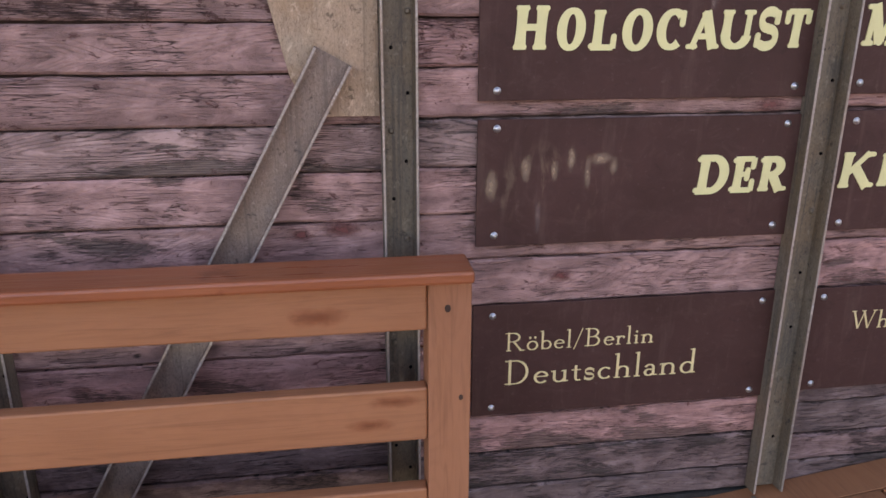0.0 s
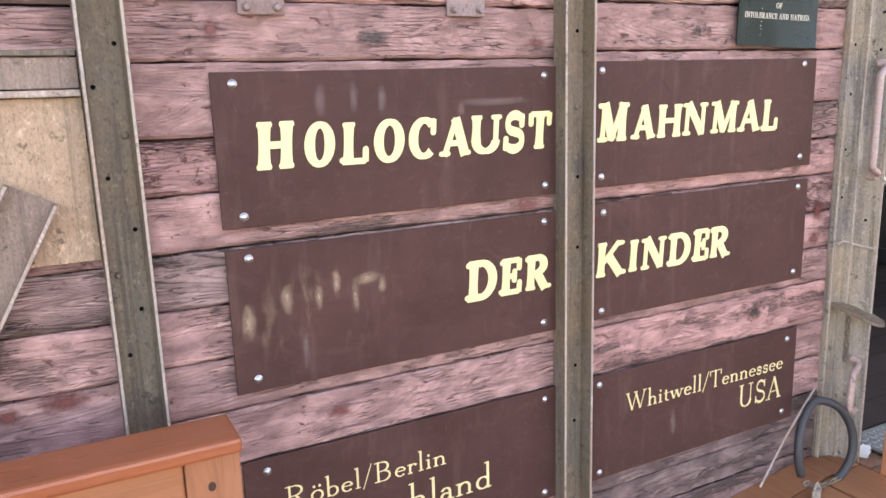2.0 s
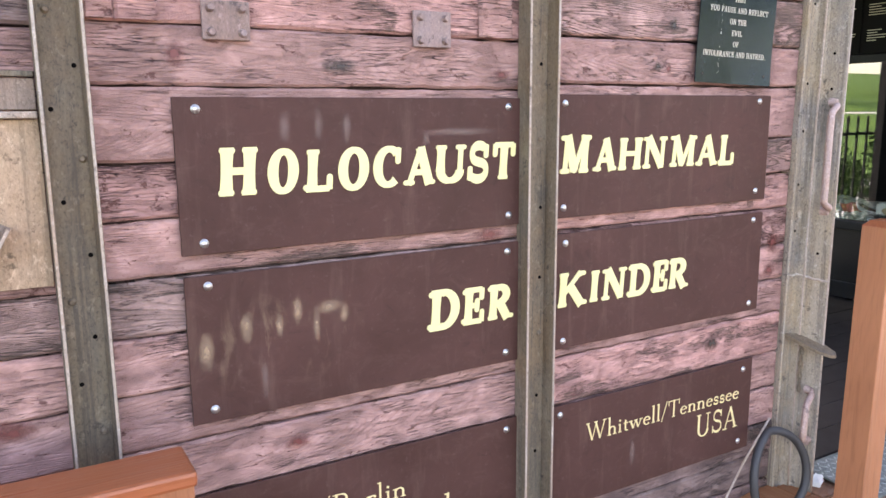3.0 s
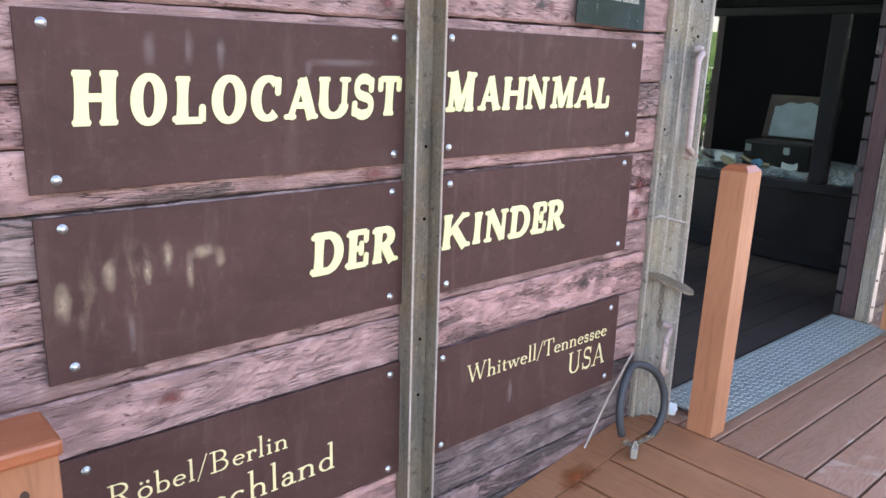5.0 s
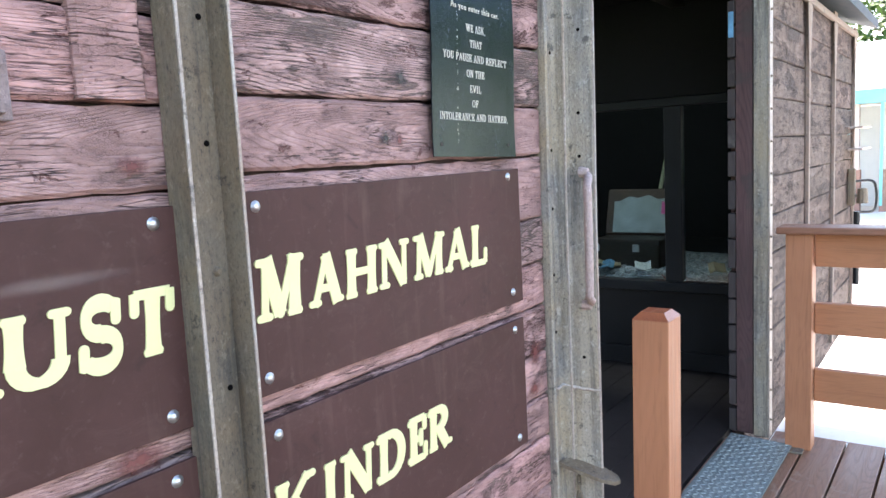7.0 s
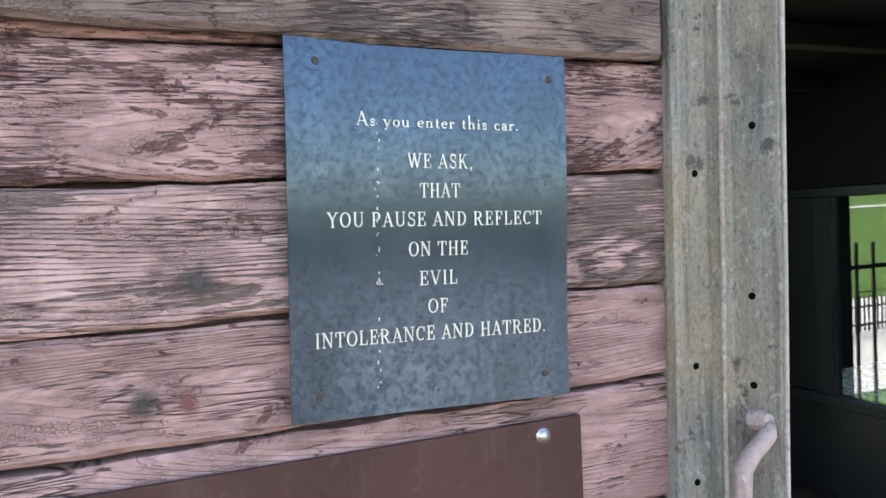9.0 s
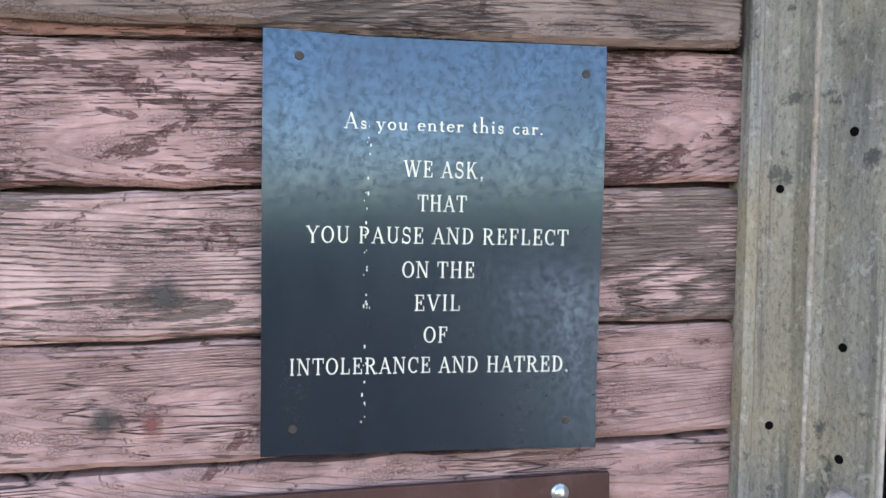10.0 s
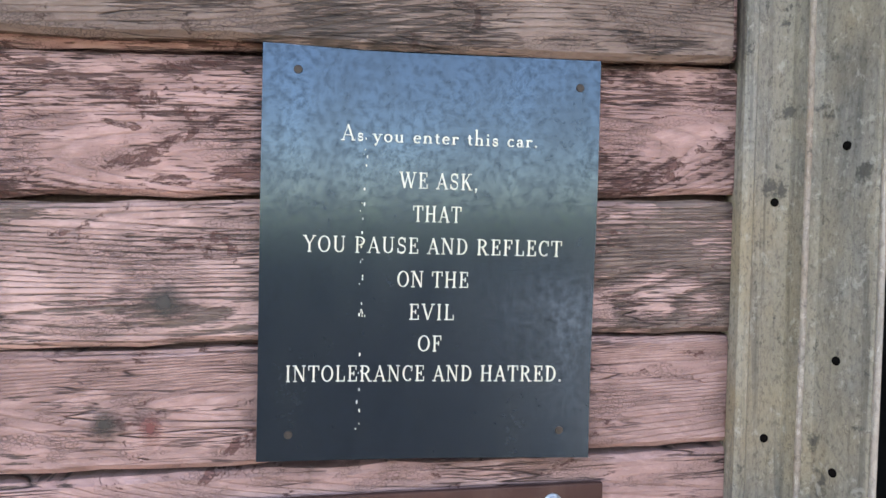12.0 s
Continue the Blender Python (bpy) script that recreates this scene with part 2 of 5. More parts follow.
BOARD_END = painted_timber("dark_board_ends", (0.036, 0.027, 0.026), (0.06, 0.044, 0.041), "z", 0.8, (0.1, 0.085, 0.075), 0.6, 0.3)
STEEL = old_steel("weathered_steel", (0.235, 0.195, 0.145), (0.085, 0.073, 0.058), (0.21, 0.14, 0.08), 0.6, 0.2)
STEEL_EDGE = old_steel("worn_steel_edge", (0.52, 0.45, 0.395), (0.32, 0.265, 0.225), (0.38, 0.26, 0.19), 0.5, 0.15)
GUSSET = old_steel("tan_plate", (0.52, 0.39, 0.285), (0.29, 0.205, 0.135), (0.36, 0.2, 0.1), 0.75, 0.0)
DIAG = old_steel("brown_channel", (0.33, 0.25, 0.2), (0.2, 0.148, 0.118), (0.28, 0.18, 0.13), 0.7, 0.05)
BARE_WOOD = old_painted_wood("bare_brown_board", (0.235, 0.155, 0.128), (0.14, 0.098, 0.082), (0.1, 0.055, 0.045), 0.52, 0.8)


def sign_brown(name, streaks):
    """Dark brown enamel, scuffed; streaks: pale runs left by letters that have gone."""
    m = Nodes(name, 0.62, 0, 0.16)
    v = m.coords((1, 1, 1), (3.1, 1.7, 8.8))
    a = m.noise(v, 5, 6, 0.62, 0.4)
    f = m.noise(v, 60, 5, 0.65)
    run = m.noise(m.coords((16, 1, 2.2), (5.3, 1.1, 2.9)), 1.6, 5, 0.6)
    c = m.mix(m.ramp(a, [(0.3, 0.0), (0.72, 1.0)]), (0.052, 0.023, 0.019), (0.08, 0.037, 0.031))
    c = m.mix(m.ramp(run, [(0.56, 0.0), (0.74, 0.26)]), c, (0.16, 0.1, 0.08))
    scuffed = m.noise(m.coords((1, 1, 1.4), (6.1, 2.7, 3.8)), 14, 8, 0.75, 0.8)
    c = m.mix(m.ramp(scuffed, [(0.52, 0.0), (0.72, 0.2)]), c, (0.15, 0.09, 0.075))
    c = m.mix(m.ramp(scuffed, [(0.3, 0.5), (0.42, 0.0)]), c, (0.03, 0.016, 0.014))
    c = m.mix(m.ramp(f, [(0.6, 0.0), (0.72, 0.14)]), c, (0.2, 0.15, 0.13))
    if streaks:
        spot = m.t.nodes.new("ShaderNodeMapping")
        spot.inputs["Location"].default_value = (0.235 * 3.2, 0, -0.155 * 6.5)
        spot.inputs["Scale"].default_value = (3.2, 0, 6.5)
        co = m.t.nodes.new("ShaderNodeTexCoord")
        m.link(co.outputs["Object"], spot.inputs["Vector"])
        ball = m.t.nodes.new("ShaderNodeVectorMath")
        ball.operation = "LENGTH"
        m.link(spot.outputs[0], ball.inputs[0])
        near = m.ramp(ball.outputs["Value"], [(0.2, 1.0), (0.75, 0.0)])
        bars = m.ramp(m.noise(m.coords((22, 1, 7.5)), 1.0, 6, 0.66, 0.7), [(0.55, 0.0), (0.68, 0.25)])
        c = m.mix(m.math("MULTIPLY", near, bars), c, (0.36, 0.26, 0.17))
    m.colour(c)
    m.rough(m.ramp(a, [(0.3, 0.5), (0.7, 0.72)]))
    m.bump(f, 0.12, 0.002)
    return m.mat


SIGN_BROWN = sign_brown("dark_brown_panel", False)
SIGN_STREAKED = sign_brown("streaked_brown_panel", True)
CREAM = plain("cream_letters", (0.68, 0.63, 0.31), 0.6, 0, 0.06, 9, 0.1)
GILT = plain("gold_letters", (0.72, 0.6, 0.31), 0.45, 0.1, 0.12, 30, 0.1)
BOLT = plain("zinc_bolt", (0.55, 0.55, 0.55), 0.42, 0.9, 0.1, 30, 0.1)
pm = Nodes("dark_bronze_plaque", 0.3, 0.95, 0.5)
pv = pm.coords()
p_mot = pm.noise(pv, 130, 6, 0.75)
p_big = pm.noise(pm.coords((9, 9, 4)), 2.2, 5, 0.6)
pc = pm.mix(pm.ramp(p_mot, [(0.45, 0.0), (0.62, 1.0)]), (0.052, 0.073, 0.1), (0.026, 0.037, 0.052))
pm.colour(pm.mix(pm.ramp(p_big, [(0.35, 0.0), (0.7, 0.8)]), pc, (0.038, 0.05, 0.066)))
pm.rough(pm.ramp(pm.math("ADD", pm.math("MULTIPLY", p_mot, 0.6), pm.math("MULTIPLY", p_big, 0.4)), [(0.36, 0.13), (0.64, 0.29)]))
pm.bump(pm.math("ADD", p_mot, pm.math("MULTIPLY", p_big, 0.6)), 0.06, 0.001)
PLAQUE = pm.mat
BRASS = plain("pale_brass_letters", (0.6, 0.55, 0.46), 0.45, 0.1, 0.08, 30, 0.05)
BLACK = plain("black_interior_paint", (0.008, 0.008, 0.009), 0.75, 0, 0.3, 3, 0.1, 0.15)
CAR_FLOOR = plain("dark_car_floor", (0.02, 0.013, 0.011), 0.6, 0, 0.35, 4, 0.3)
CONCRETE = plain("pale_concrete", (0.6, 0.58, 0.54), 0.85, 0, 0.08, 1.2, 0.2)
LAWN = plain("lawn", (0.085, 0.16, 0.03), 0.9, 0, 0.3, 0.6, 0.4, 0.2)
IRON = plain("black_iron", (0.012, 0.012, 0.013), 0.4, 0.3, 0.2, 8, 0.1)
RUBBER = plain("black_hose", (0.03, 0.03, 0.032), 0.6, 0, 0.3, 20, 0.1)

SILL = old_steel("blackened_sill", (0.028, 0.03, 0.03), (0.01, 0.011, 0.011), (0.022, 0.019, 0.016), 0.75, 0.1)
HANDLE = old_steel("pinkish_handle", (0.5, 0.38, 0.35), (0.36, 0.27, 0.25), (0.4, 0.25, 0.2), 0.55, 0.15)
PLATE_PINK = old_steel("painted_plate", (0.34, 0.25, 0.24), (0.22, 0.17, 0.165), (0.24, 0.15, 0.12), 0.65, 0.1)
TREAD = old_steel("tread_steel", (0.24, 0.28, 0.27), (0.13, 0.155, 0.15), (0.2, 0.215, 0.2), 0.55, 0.4)
TREAD_TOP = old_steel("rubbed_tread_steel", (0.4, 0.45, 0.43), (0.25, 0.285, 0.275), (0.31, 0.335, 0.315), 0.42, 0.5)
HOLE = plain("dark_hole", (0.006, 0.005, 0.005), 0.9, 0, 0.2, 20, 0.0, 0.0)
RUST_SCREW = plain("rusty_screw", (0.05, 0.035, 0.028), 0.6, 0.3, 0.5, 200, 0.3)
KNOT = plain("dark_knot", (0.05, 0.022, 0.012), 0.6, 0, 0.3, 40, 0.3)
RAIL_Y = painted_timber("orange_brown_rail_across", (0.35, 0.135, 0.06), (0.41, 0.165, 0.075), "y", 0.5, (0.22, 0.075, 0.03), 0.68)
CAP_Y = painted_timber("red_brown_cap_across", (0.2, 0.085, 0.05), (0.26, 0.11, 0.065), "y", 0.35, (0.16, 0.05, 0.025), 0.64)
ROOF = plain("dark_roofing", (0.045, 0.05, 0.06), 0.7, 0, 0.25, 4, 0.3)
FRAME = plain("black_frame", (0.009, 0.01, 0.012), 0.45, 0, 0.2, 6, 0.08, 0.3)
CASE_BLACK = plain("satin_black_panel", (0.009, 0.009, 0.01), 0.4, 0, 0.25, 5, 0.06, 0.35)
TEXT_GREY = plain("grey_text", (0.6, 0.59, 0.48), 0.7, 0, 0.1, 20, 0.05)
CLIP_BED = plain("dull_clip_bed", (0.38, 0.44, 0.45), 0.5, 0.1, 0.5, 40, 0.6)
DARK_GROUND = plain("dark_unseen_ground", (0.04, 0.042, 0.046), 0.9, 0, 0.15, 1.5, 0.3, 0.2)
cm = Nodes("paper_clip_wire", 0.35, 0.1, 0.5)
isle = cm.t.nodes.new("ShaderNodeNewGeometry").outputs["Random Per Island"]
cm.colour(cm.ramp(isle, [(0.0, (0.2, 0.22, 0.23)), (0.4, (0.6, 0.65, 0.66)), (0.75, (0.9, 0.92, 0.92)), (0.93, (0.1, 0.25, 0.3)), (1.0, (0.4, 0.12, 0.1))]))
CLIPS = cm.mat
# glow of the unseen tube added to brighten the case
tm = Nodes("added_lamp_tube")
tm.b.inputs["Emission Color"].default_value = (0.85, 1.0, 1.0, 1)
tm.b.inputs["Emission Strength"].default_value = 7.0
TUBE = tm.mat
LEATHER = plain("old_brown_leather", (0.02, 0.013, 0.01), 0.5, 0, 0.3, 12, 0.3)
CARD_BROWN = plain("worn_tan_leather", (0.06, 0.034, 0.022), 0.55, 0, 0.3, 10, 0.3)
LINING = plain("pale_lining", (0.33, 0.38, 0.39), 0.8, 0, 0.28, 9, 0.5)
PINK_TAG = plain("pink_tag", (0.75, 0.12, 0.35), 0.6, 0, 0.08, 30, 0.05)
PAPER = plain("white_paper", (0.7, 0.71, 0.68), 0.8, 0, 0.1, 20, 0.1)
CARD = plain("tan_card", (0.42, 0.33, 0.2), 0.8, 0, 0.15, 20, 0.1)
BLUE_CARD = plain("blue_card", (0.12, 0.3, 0.45), 0.7, 0, 0.25, 20, 0.1)
RED_CARD = plain("red_card", (0.4, 0.06, 0.05), 0.7, 0, 0.2, 20, 0.1)
STICK = plain("pale_stick", (0.35, 0.36, 0.25), 0.7, 0, 0.25, 14, 0.3)
BARK = plain("bark", (0.09, 0.07, 0.05), 0.9, 0, 0.3, 6, 0.6)
WHITE_WALL = plain("white_render", (0.78, 0.78, 0.76), 0.8, 0, 0.05, 1, 0.1)
TURQUOISE = plain("turquoise_paint", (0.16, 0.5, 0.5), 0.5, 0, 0.1, 3, 0.05)
PALE_ROOF = plain("pale_turquoise_roof", (0.5, 0.7, 0.7), 0.5, 0, 0.08, 2, 0.05)
BRICK = plain("red_brick", (0.3, 0.16, 0.12), 0.85, 0, 0.25, 8, 0.4)
BRICK_PALE = plain("pinkish_pier", (0.5, 0.4, 0.36), 0.85, 0, 0.12, 4, 0.2)
JOINT = plain("pavement_joint", (0.2, 0.21, 0.22), 0.9, 0, 0.2, 4, 0.1)
lm = Nodes("leaves", 0.6, 0, 0.3)
leaf_isle = lm.t.nodes.new("ShaderNodeNewGeometry").outputs["Random Per Island"]
lm.colour(lm.ramp(leaf_isle, [(0.0, (0.03, 0.07, 0.015)), (0.6, (0.06, 0.12, 0.03)), (1.0, (0.12, 0.18, 0.05))]))
LEAF = lm.mat
gm = Nodes("reflecting_glass")
gm.t.nodes.remove(gm.b)
clear = gm.t.nodes.new("ShaderNodeBsdfTransparent")
clear.inputs["Color"].default_value = (0.82, 0.9, 0.92, 1)
shine = gm.n("ShaderNodeBsdfGlossy", Roughness=0.01)
mixer = gm.t.nodes.new("ShaderNodeMixShader")
mixer.inputs[0].default_value = 0.15
gm.link(clear.outputs[0], mixer.inputs[1])
gm.link(shine.outputs[0], mixer.inputs[2])
gm.link(mixer.outputs[0], gm.t.nodes["Material Output"].inputs["Surface"])
GLASS = gm.mat
STEEL_GREY = old_steel("grey_weathered_steel", (0.37, 0.33, 0.285), (0.11, 0.098, 0.086), (0.36, 0.27, 0.17), 0.6, 0.1)


def soaked(name, colour, face, full, edge):
    """A mark that fades out raggedly from its middle; face: 'z' lies flat, 'y' stands upright."""
    m = Nodes(name, 0.55)
    m.colour(colour)
    co = m.t.nodes.new("ShaderNodeTexCoord")
    mp = m.t.nodes.new("ShaderNodeMapping")
    mp.inputs["Location"].default_value = (-1, -1, 0) if face == "z" else (-1, 0, -1)
    mp.inputs["Scale"].default_value = (2, 2, 0) if face == "z" else (2, 0, 2)
    m.link(co.outputs["Generated"], mp.inputs["Vector"])
    far = m.t.nodes.new("ShaderNodeVectorMath")
    far.operation = "LENGTH"
    m.link(mp.outputs[0], far.inputs[0])
    fac = m.math("ADD", far.outputs["Value"], m.math("MULTIPLY", m.noise(m.coords((1, 1, 1), (4.1, 2.7, 3.3)), edge, 6, 0.66), 0.8))
    m.link(m.ramp(fac, [(0.45, full), (1.2, 0.0)]), m.b.inputs["Alpha"])
    return m.mat


STAIN = soaked("soaked_stain", (0.27, 0.06, 0.012), "z", 0.85, 22)
STAIN_UP = soaked("soaked_stain_upright", (0.26, 0.06, 0.02), "y", 0.6, 22)
PALE_RUN = soaked("pale_run", (0.4, 0.275, 0.18), "y", 0.6, 60)
PALE_SMEAR = soaked("pale_smear", (0.36, 0.27, 0.24), "y", 0.26, 40)
MAROON_CHIP = soaked("bared_maroon", (0.13, 0.03, 0.026), "y", 1.0, 70)
DARK_KNOT = soaked("dark_knot_mark", (0.03, 0.02, 0.017), "y", 1.0, 60)


# ---------------------------------------------------------------- builders
def thing(name, base=(0, 0, 0), label="", category="", group="", kind=""):
    ob = new(name)
    ob.empty_display_size = 0.05
    ob.location = base
    return tagged(ob, label, category, group, kind)


def base_of(ob):
    p = Vector((0, 0, 0))
    while ob is not None:
        p += ob.location
        ob = ob.parent
    return p


def part(name, bm, mat, parent=None, label="", smooth=False):
    """Links a bmesh, drawn in world metres, as one mesh object under parent."""
    me = bpy.data.meshes.new(name)
    if parent is not None:
        bmesh.ops.translate(bm, verts=bm.verts, vec=-base_of(parent))
    bm.normal_update()
    bm.to_mesh(me)
    bm.free()
    if smooth:
        me.shade_smooth()
    me.materials.append(mat)
    ob = new(name, me)
    ob.parent = parent
    return tagged(ob, label)


def add_box(bm, x0, x1, y0, y1, z0, z1, bevel=0.0):
    vs = [bm.verts.new((x, y, z)) for x in (x0, x1) for y in (y0, y1) for z in (z0, z1)]
    fs = [(0, 1, 3, 2), (4, 6, 7, 5), (0, 4, 5, 1), (2, 3, 7, 6), (0, 2, 6, 4), (1, 5, 7, 3)]
    faces = [bm.faces.new([vs[i] for i in f]) for f in fs]
    if bevel:
        edges = {e for f in faces for e in f.edges}
        bmesh.ops.bevel(bm, geom=list(edges), offset=bevel, segments=2, profile=0.5, affect="EDGES")
    return bm


def box(x0, x1, y0, y1, z0, z1, bevel=0.0):
    return add_box(bmesh.new(), x0, x1, y0, y1, z0, z1, bevel)


def turned(bm, m):
    bmesh.ops.transform(bm, matrix=m, verts=bm.verts)
    return bm


def cylinder(p, q, r, seg=10, r2=None):
    """A capped bar from p to q."""
    bm = bmesh.new()
    p, q = Vector(p), Vector(q)
    d = q - p
    m = Matrix.Translation((p + q) / 2) @ d.to_track_quat("Z", "Y").to_matrix().to_4x4()
    bmesh.ops.create_cone(bm, cap_ends=True, segments=seg, radius1=r, radius2=r if r2 is None else r2, depth=d.length, matrix=m)
    return bm


def tube(points, r, seg=8):
    """A round bar bent through points."""
    bm = bmesh.new()
    pts = [Vector(p) for p in points]
    rings = []
    for i, p in enumerate(pts):
        d = (pts[min(i + 1, len(pts) - 1)] - pts[max(i - 1, 0)]).normalized()
        a = d.orthogonal().normalized() if i == 0 else (rings_a - d * rings_a.dot(d)).normalized()
        rings_a = a
        b = d.cross(a)
        rings.append([bm.verts.new(p + (a * math.cos(2 * math.pi * k / seg) + b * math.sin(2 * math.pi * k / seg)) * r) for k in range(seg)])
    for u, w in zip(rings, rings[1:]):
        for k in range(seg):
            bm.faces.new((u[k], u[(k + 1) % seg], w[(k + 1) % seg], w[k]))
    bm.faces.new(rings[0][::-1])
    bm.faces.new(rings[-1])
    return bm


def smooth_path(points, n=6):
    """Catmull-Rom through points."""
    pts = [Vector(p) for p in points]
    out = []
    for i in range(len(pts) - 1):
        a, b, c, d = pts[max(i - 1, 0)], pts[i], pts[i + 1], pts[min(i + 2, len(pts) - 1)]
        for k in range(n):
            t = k / n
            out.append(0.5 * (2 * b + (c - a) * t + (2 * a - 5 * b + 4 * c - d) * t * t + (3 * b - 3 * c + d - a) * t ** 3))
    return out + [pts[-1]]


def prism(outline, y0, y1):
    """An outline in x and z, given depth along y."""
    bm = bmesh.new()
    a = [bm.verts.new((x, y0, z)) for x, z in outline]
    b = [bm.verts.new((x, y1, z)) for x, z in outline]
    bm.faces.new(a)
    bm.faces.new(b[::-1])
    n = len(a)
    for i in range(n):
        bm.faces.new((a[i], b[i], b[(i + 1) % n], a[(i + 1) % n]))
    bmesh.ops.recalc_face_normals(bm, faces=bm.faces)
    return bm


def plank(x0, x1, y_face, depth, z0, z1, rng, seg=6, wobble=0.0022, tilt=0.0):
    """A board along x with worn, uneven edges; its face looks to -y."""
    bm = bmesh.new()
    c = 0.006
    rings = []
    for i in range(seg + 1):
        x = x0 + (x1 - x0) * i / seg
        lo, hi = z0 + rng.uniform(-wobble, wobble), z1 + rng.uniform(-wobble, wobble)
        dy = rng.uniform(-0.0012, 0.0012)
        dz = tilt * (i / seg - 0.5)
        prof = [(y_face + c + dy, lo), (y_face + dy, lo + c), (y_face + dy, hi - c), (y_face + c + dy, hi), (y_face + depth, hi), (y_face + depth, lo)]
        rings.append([bm.verts.new((x, y, z + dz)) for y, z in prof])
    for u, w in zip(rings, rings[1:]):
        for k in range(5):
            bm.faces.new((u[k], u[k + 1], w[k + 1], w[k]))
    bm.faces.new(rings[0])
    bm.faces.new(rings[-1][::-1])
    bmesh.ops.recalc_face_normals(bm, faces=bm.faces)
    return bm


rng = random.Random(11)
FACE = 1.875      # front of the sliding door's boards
WALL = 1.84       # front of the waggon's own boards
LAND = 0.215      # top of the landing
GROUND = -0.8


def ramp_z(x):
    return 0.06 + (LAND - 0.06) * min(1.0, max(0.0, (x - 1.1) / 1.1))


# ---------------------------------------------------------------- ground and distance
bm = bmesh.new()
bmesh.ops.create_grid(bm, x_segments=8, y_segments=8, size=900)
bmesh.ops.translate(bm, verts=bm.verts, vec=(0, 0, GROUND))
tagged(part("ground", bm, LAWN, None, "mown green lawn reaching far away"), kind="structure")
tagged(part("pavement", box(4.7, 40, -14, 6, GROUND - 0.1, GROUND + 0.02), CONCRETE, None, "sunlit pale concrete pavement"), kind="structure")

# unseen dark sheet, added so the plaque's lower half reflects something dark
tagged(part("car_park", box(-60, 60, -70, -2.5, GROUND - 0.1, GROUND + 0.012), DARK_GROUND, None, "dark unseen ground added to darken the plaque's reflection"), kind="structure")

# ---------------------------------------------------------------- ramp and landing
deck = tagged(thing("deck", (0, 0, GROUND), "", "", "", ""), "brown stained timber ramp and landing", "", "", "structure")
x = 2.362
while x > -2.6:
    y1 = 1.753 if x > 0.45 else 1.64
    wide = 0.197 if x > 2.3 else 0.154
    bm = box(x - wide + 0.009, x, -0.9, y1 + rng.uniform(-0.003, 0.003), -0.038, 0, 0.004)
    for v in bm.verts:
        v.co.z += ramp_z(v.co.x)
    part("board", bm, RAMP_WOOD, deck)
    x -= wide
for xa, xb in ((0.36, 1.0997), (1.1003, 2.2), (2.203, 2.3)):
    bm = box(xa, xb, 1.757, 1.872, -0.038, 0, 0.001)
    for v in bm.verts:
        v.co.z += ramp_z(v.co.x)
    part("border_board", bm, RAMP_WOOD, deck)
# coach bolt at the foot of the middle upright
part("foot_bolt", cylinder((1.212, FACE - 0.055, ramp_z(1.212) - 0.004), (1.212, FACE - 0.055, ramp_z(1.212) + 0.008), 0.009, 8, 0.007), STEEL, deck)
part("border_board", box(2.303, 2.365, 1.757, 1.85, LAND - 0.04, LAND, 0.004), RAMP_WOOD, deck)
part("board", box(2.372, 4.06, 1.722, 1.895, LAND - 0.038, LAND, 0.004), DECK_WOOD, deck)
y = 1.715
while y > -0.9:
    part("board", box(2.372, 4.24 + rng.uniform(-0.006, 0.006), y - 0.143, y, LAND - 0.038, LAND, 0.004), DECK_WOOD, deck)
    y -= 0.151


def stain(parent, centre, reach_u, reach_v, face, colour_of, words="soaked-in reddish stain"):
    """A soft-edged soaked-in mark on a board; face: 'z' on top, 'y' on the front."""
    bm = bmesh.new()
    bmesh.ops.create_grid(bm, x_segments=2, y_segments=2, size=1)
    for v in bm.verts:
        u, w = v.co.x * reach_u, v.co.y * reach_v
        v.co = Vector(centre) + (Vector((u, w, 0)) if face == "z" else Vector((u, 0, w)))
    if face == "z":
        for v in bm.verts:
            v.co.z = ramp_z(v.co.x) + 0.0008
    ob = part("stain", bm, colour_of, parent, words)
    ob.visible_shadow = False
    return ob


stain(deck, (1.87, 1.77, 0), 0.16, 0.09, "z", STAIN)
stain(deck, (0.75, 1.8, 0), 0.14, 0.05, "z", STAIN)
part("skirt", box(2.38, 4.22, -0.9, -0.86, GROUND, LAND - 0.04), RAIL_WOOD, deck)
part("skirt", box(4.18, 4.22, -0.85, 1.7, LAND - 0.25, LAND - 0.04), RAIL_WOOD, deck)

# ---------------------------------------------------------------- sliding door
door = tagged(thing("door_1", (1.3, FACE, 0.155)), "weathered sliding waggon door of faded pink boards, slid open", "", "", "structure")
ROWS_0 = (0.155, 0.25, 0.344, 0.478, 0.59, 0.7, 0.812, 0.93, 1.05, 1.16, 1.275, 1.385, 1.52, 1.64, 1.76, 1.88, 2.0, 2.13, 2.26, 2.4)
ROWS_1 = (0.155, 0.263, 0.375, 0.48, 0.59, 0.695, 0.82, 0.94, 1.055, 1.171, 1.286, 1.396, 1.54, 1.655, 1.77, 1.89, 2.01, 2.14, 2.27, 2.4)
ROWS_2 = (0.155, 0.24, 0.346, 0.451, 0.575, 0.696, 0.833, 0.945, 1.06, 1.179, 1.29, 1.401, 1.556, 1.675, 1.815, 1.95, 2.1, 2.24, 2.4)
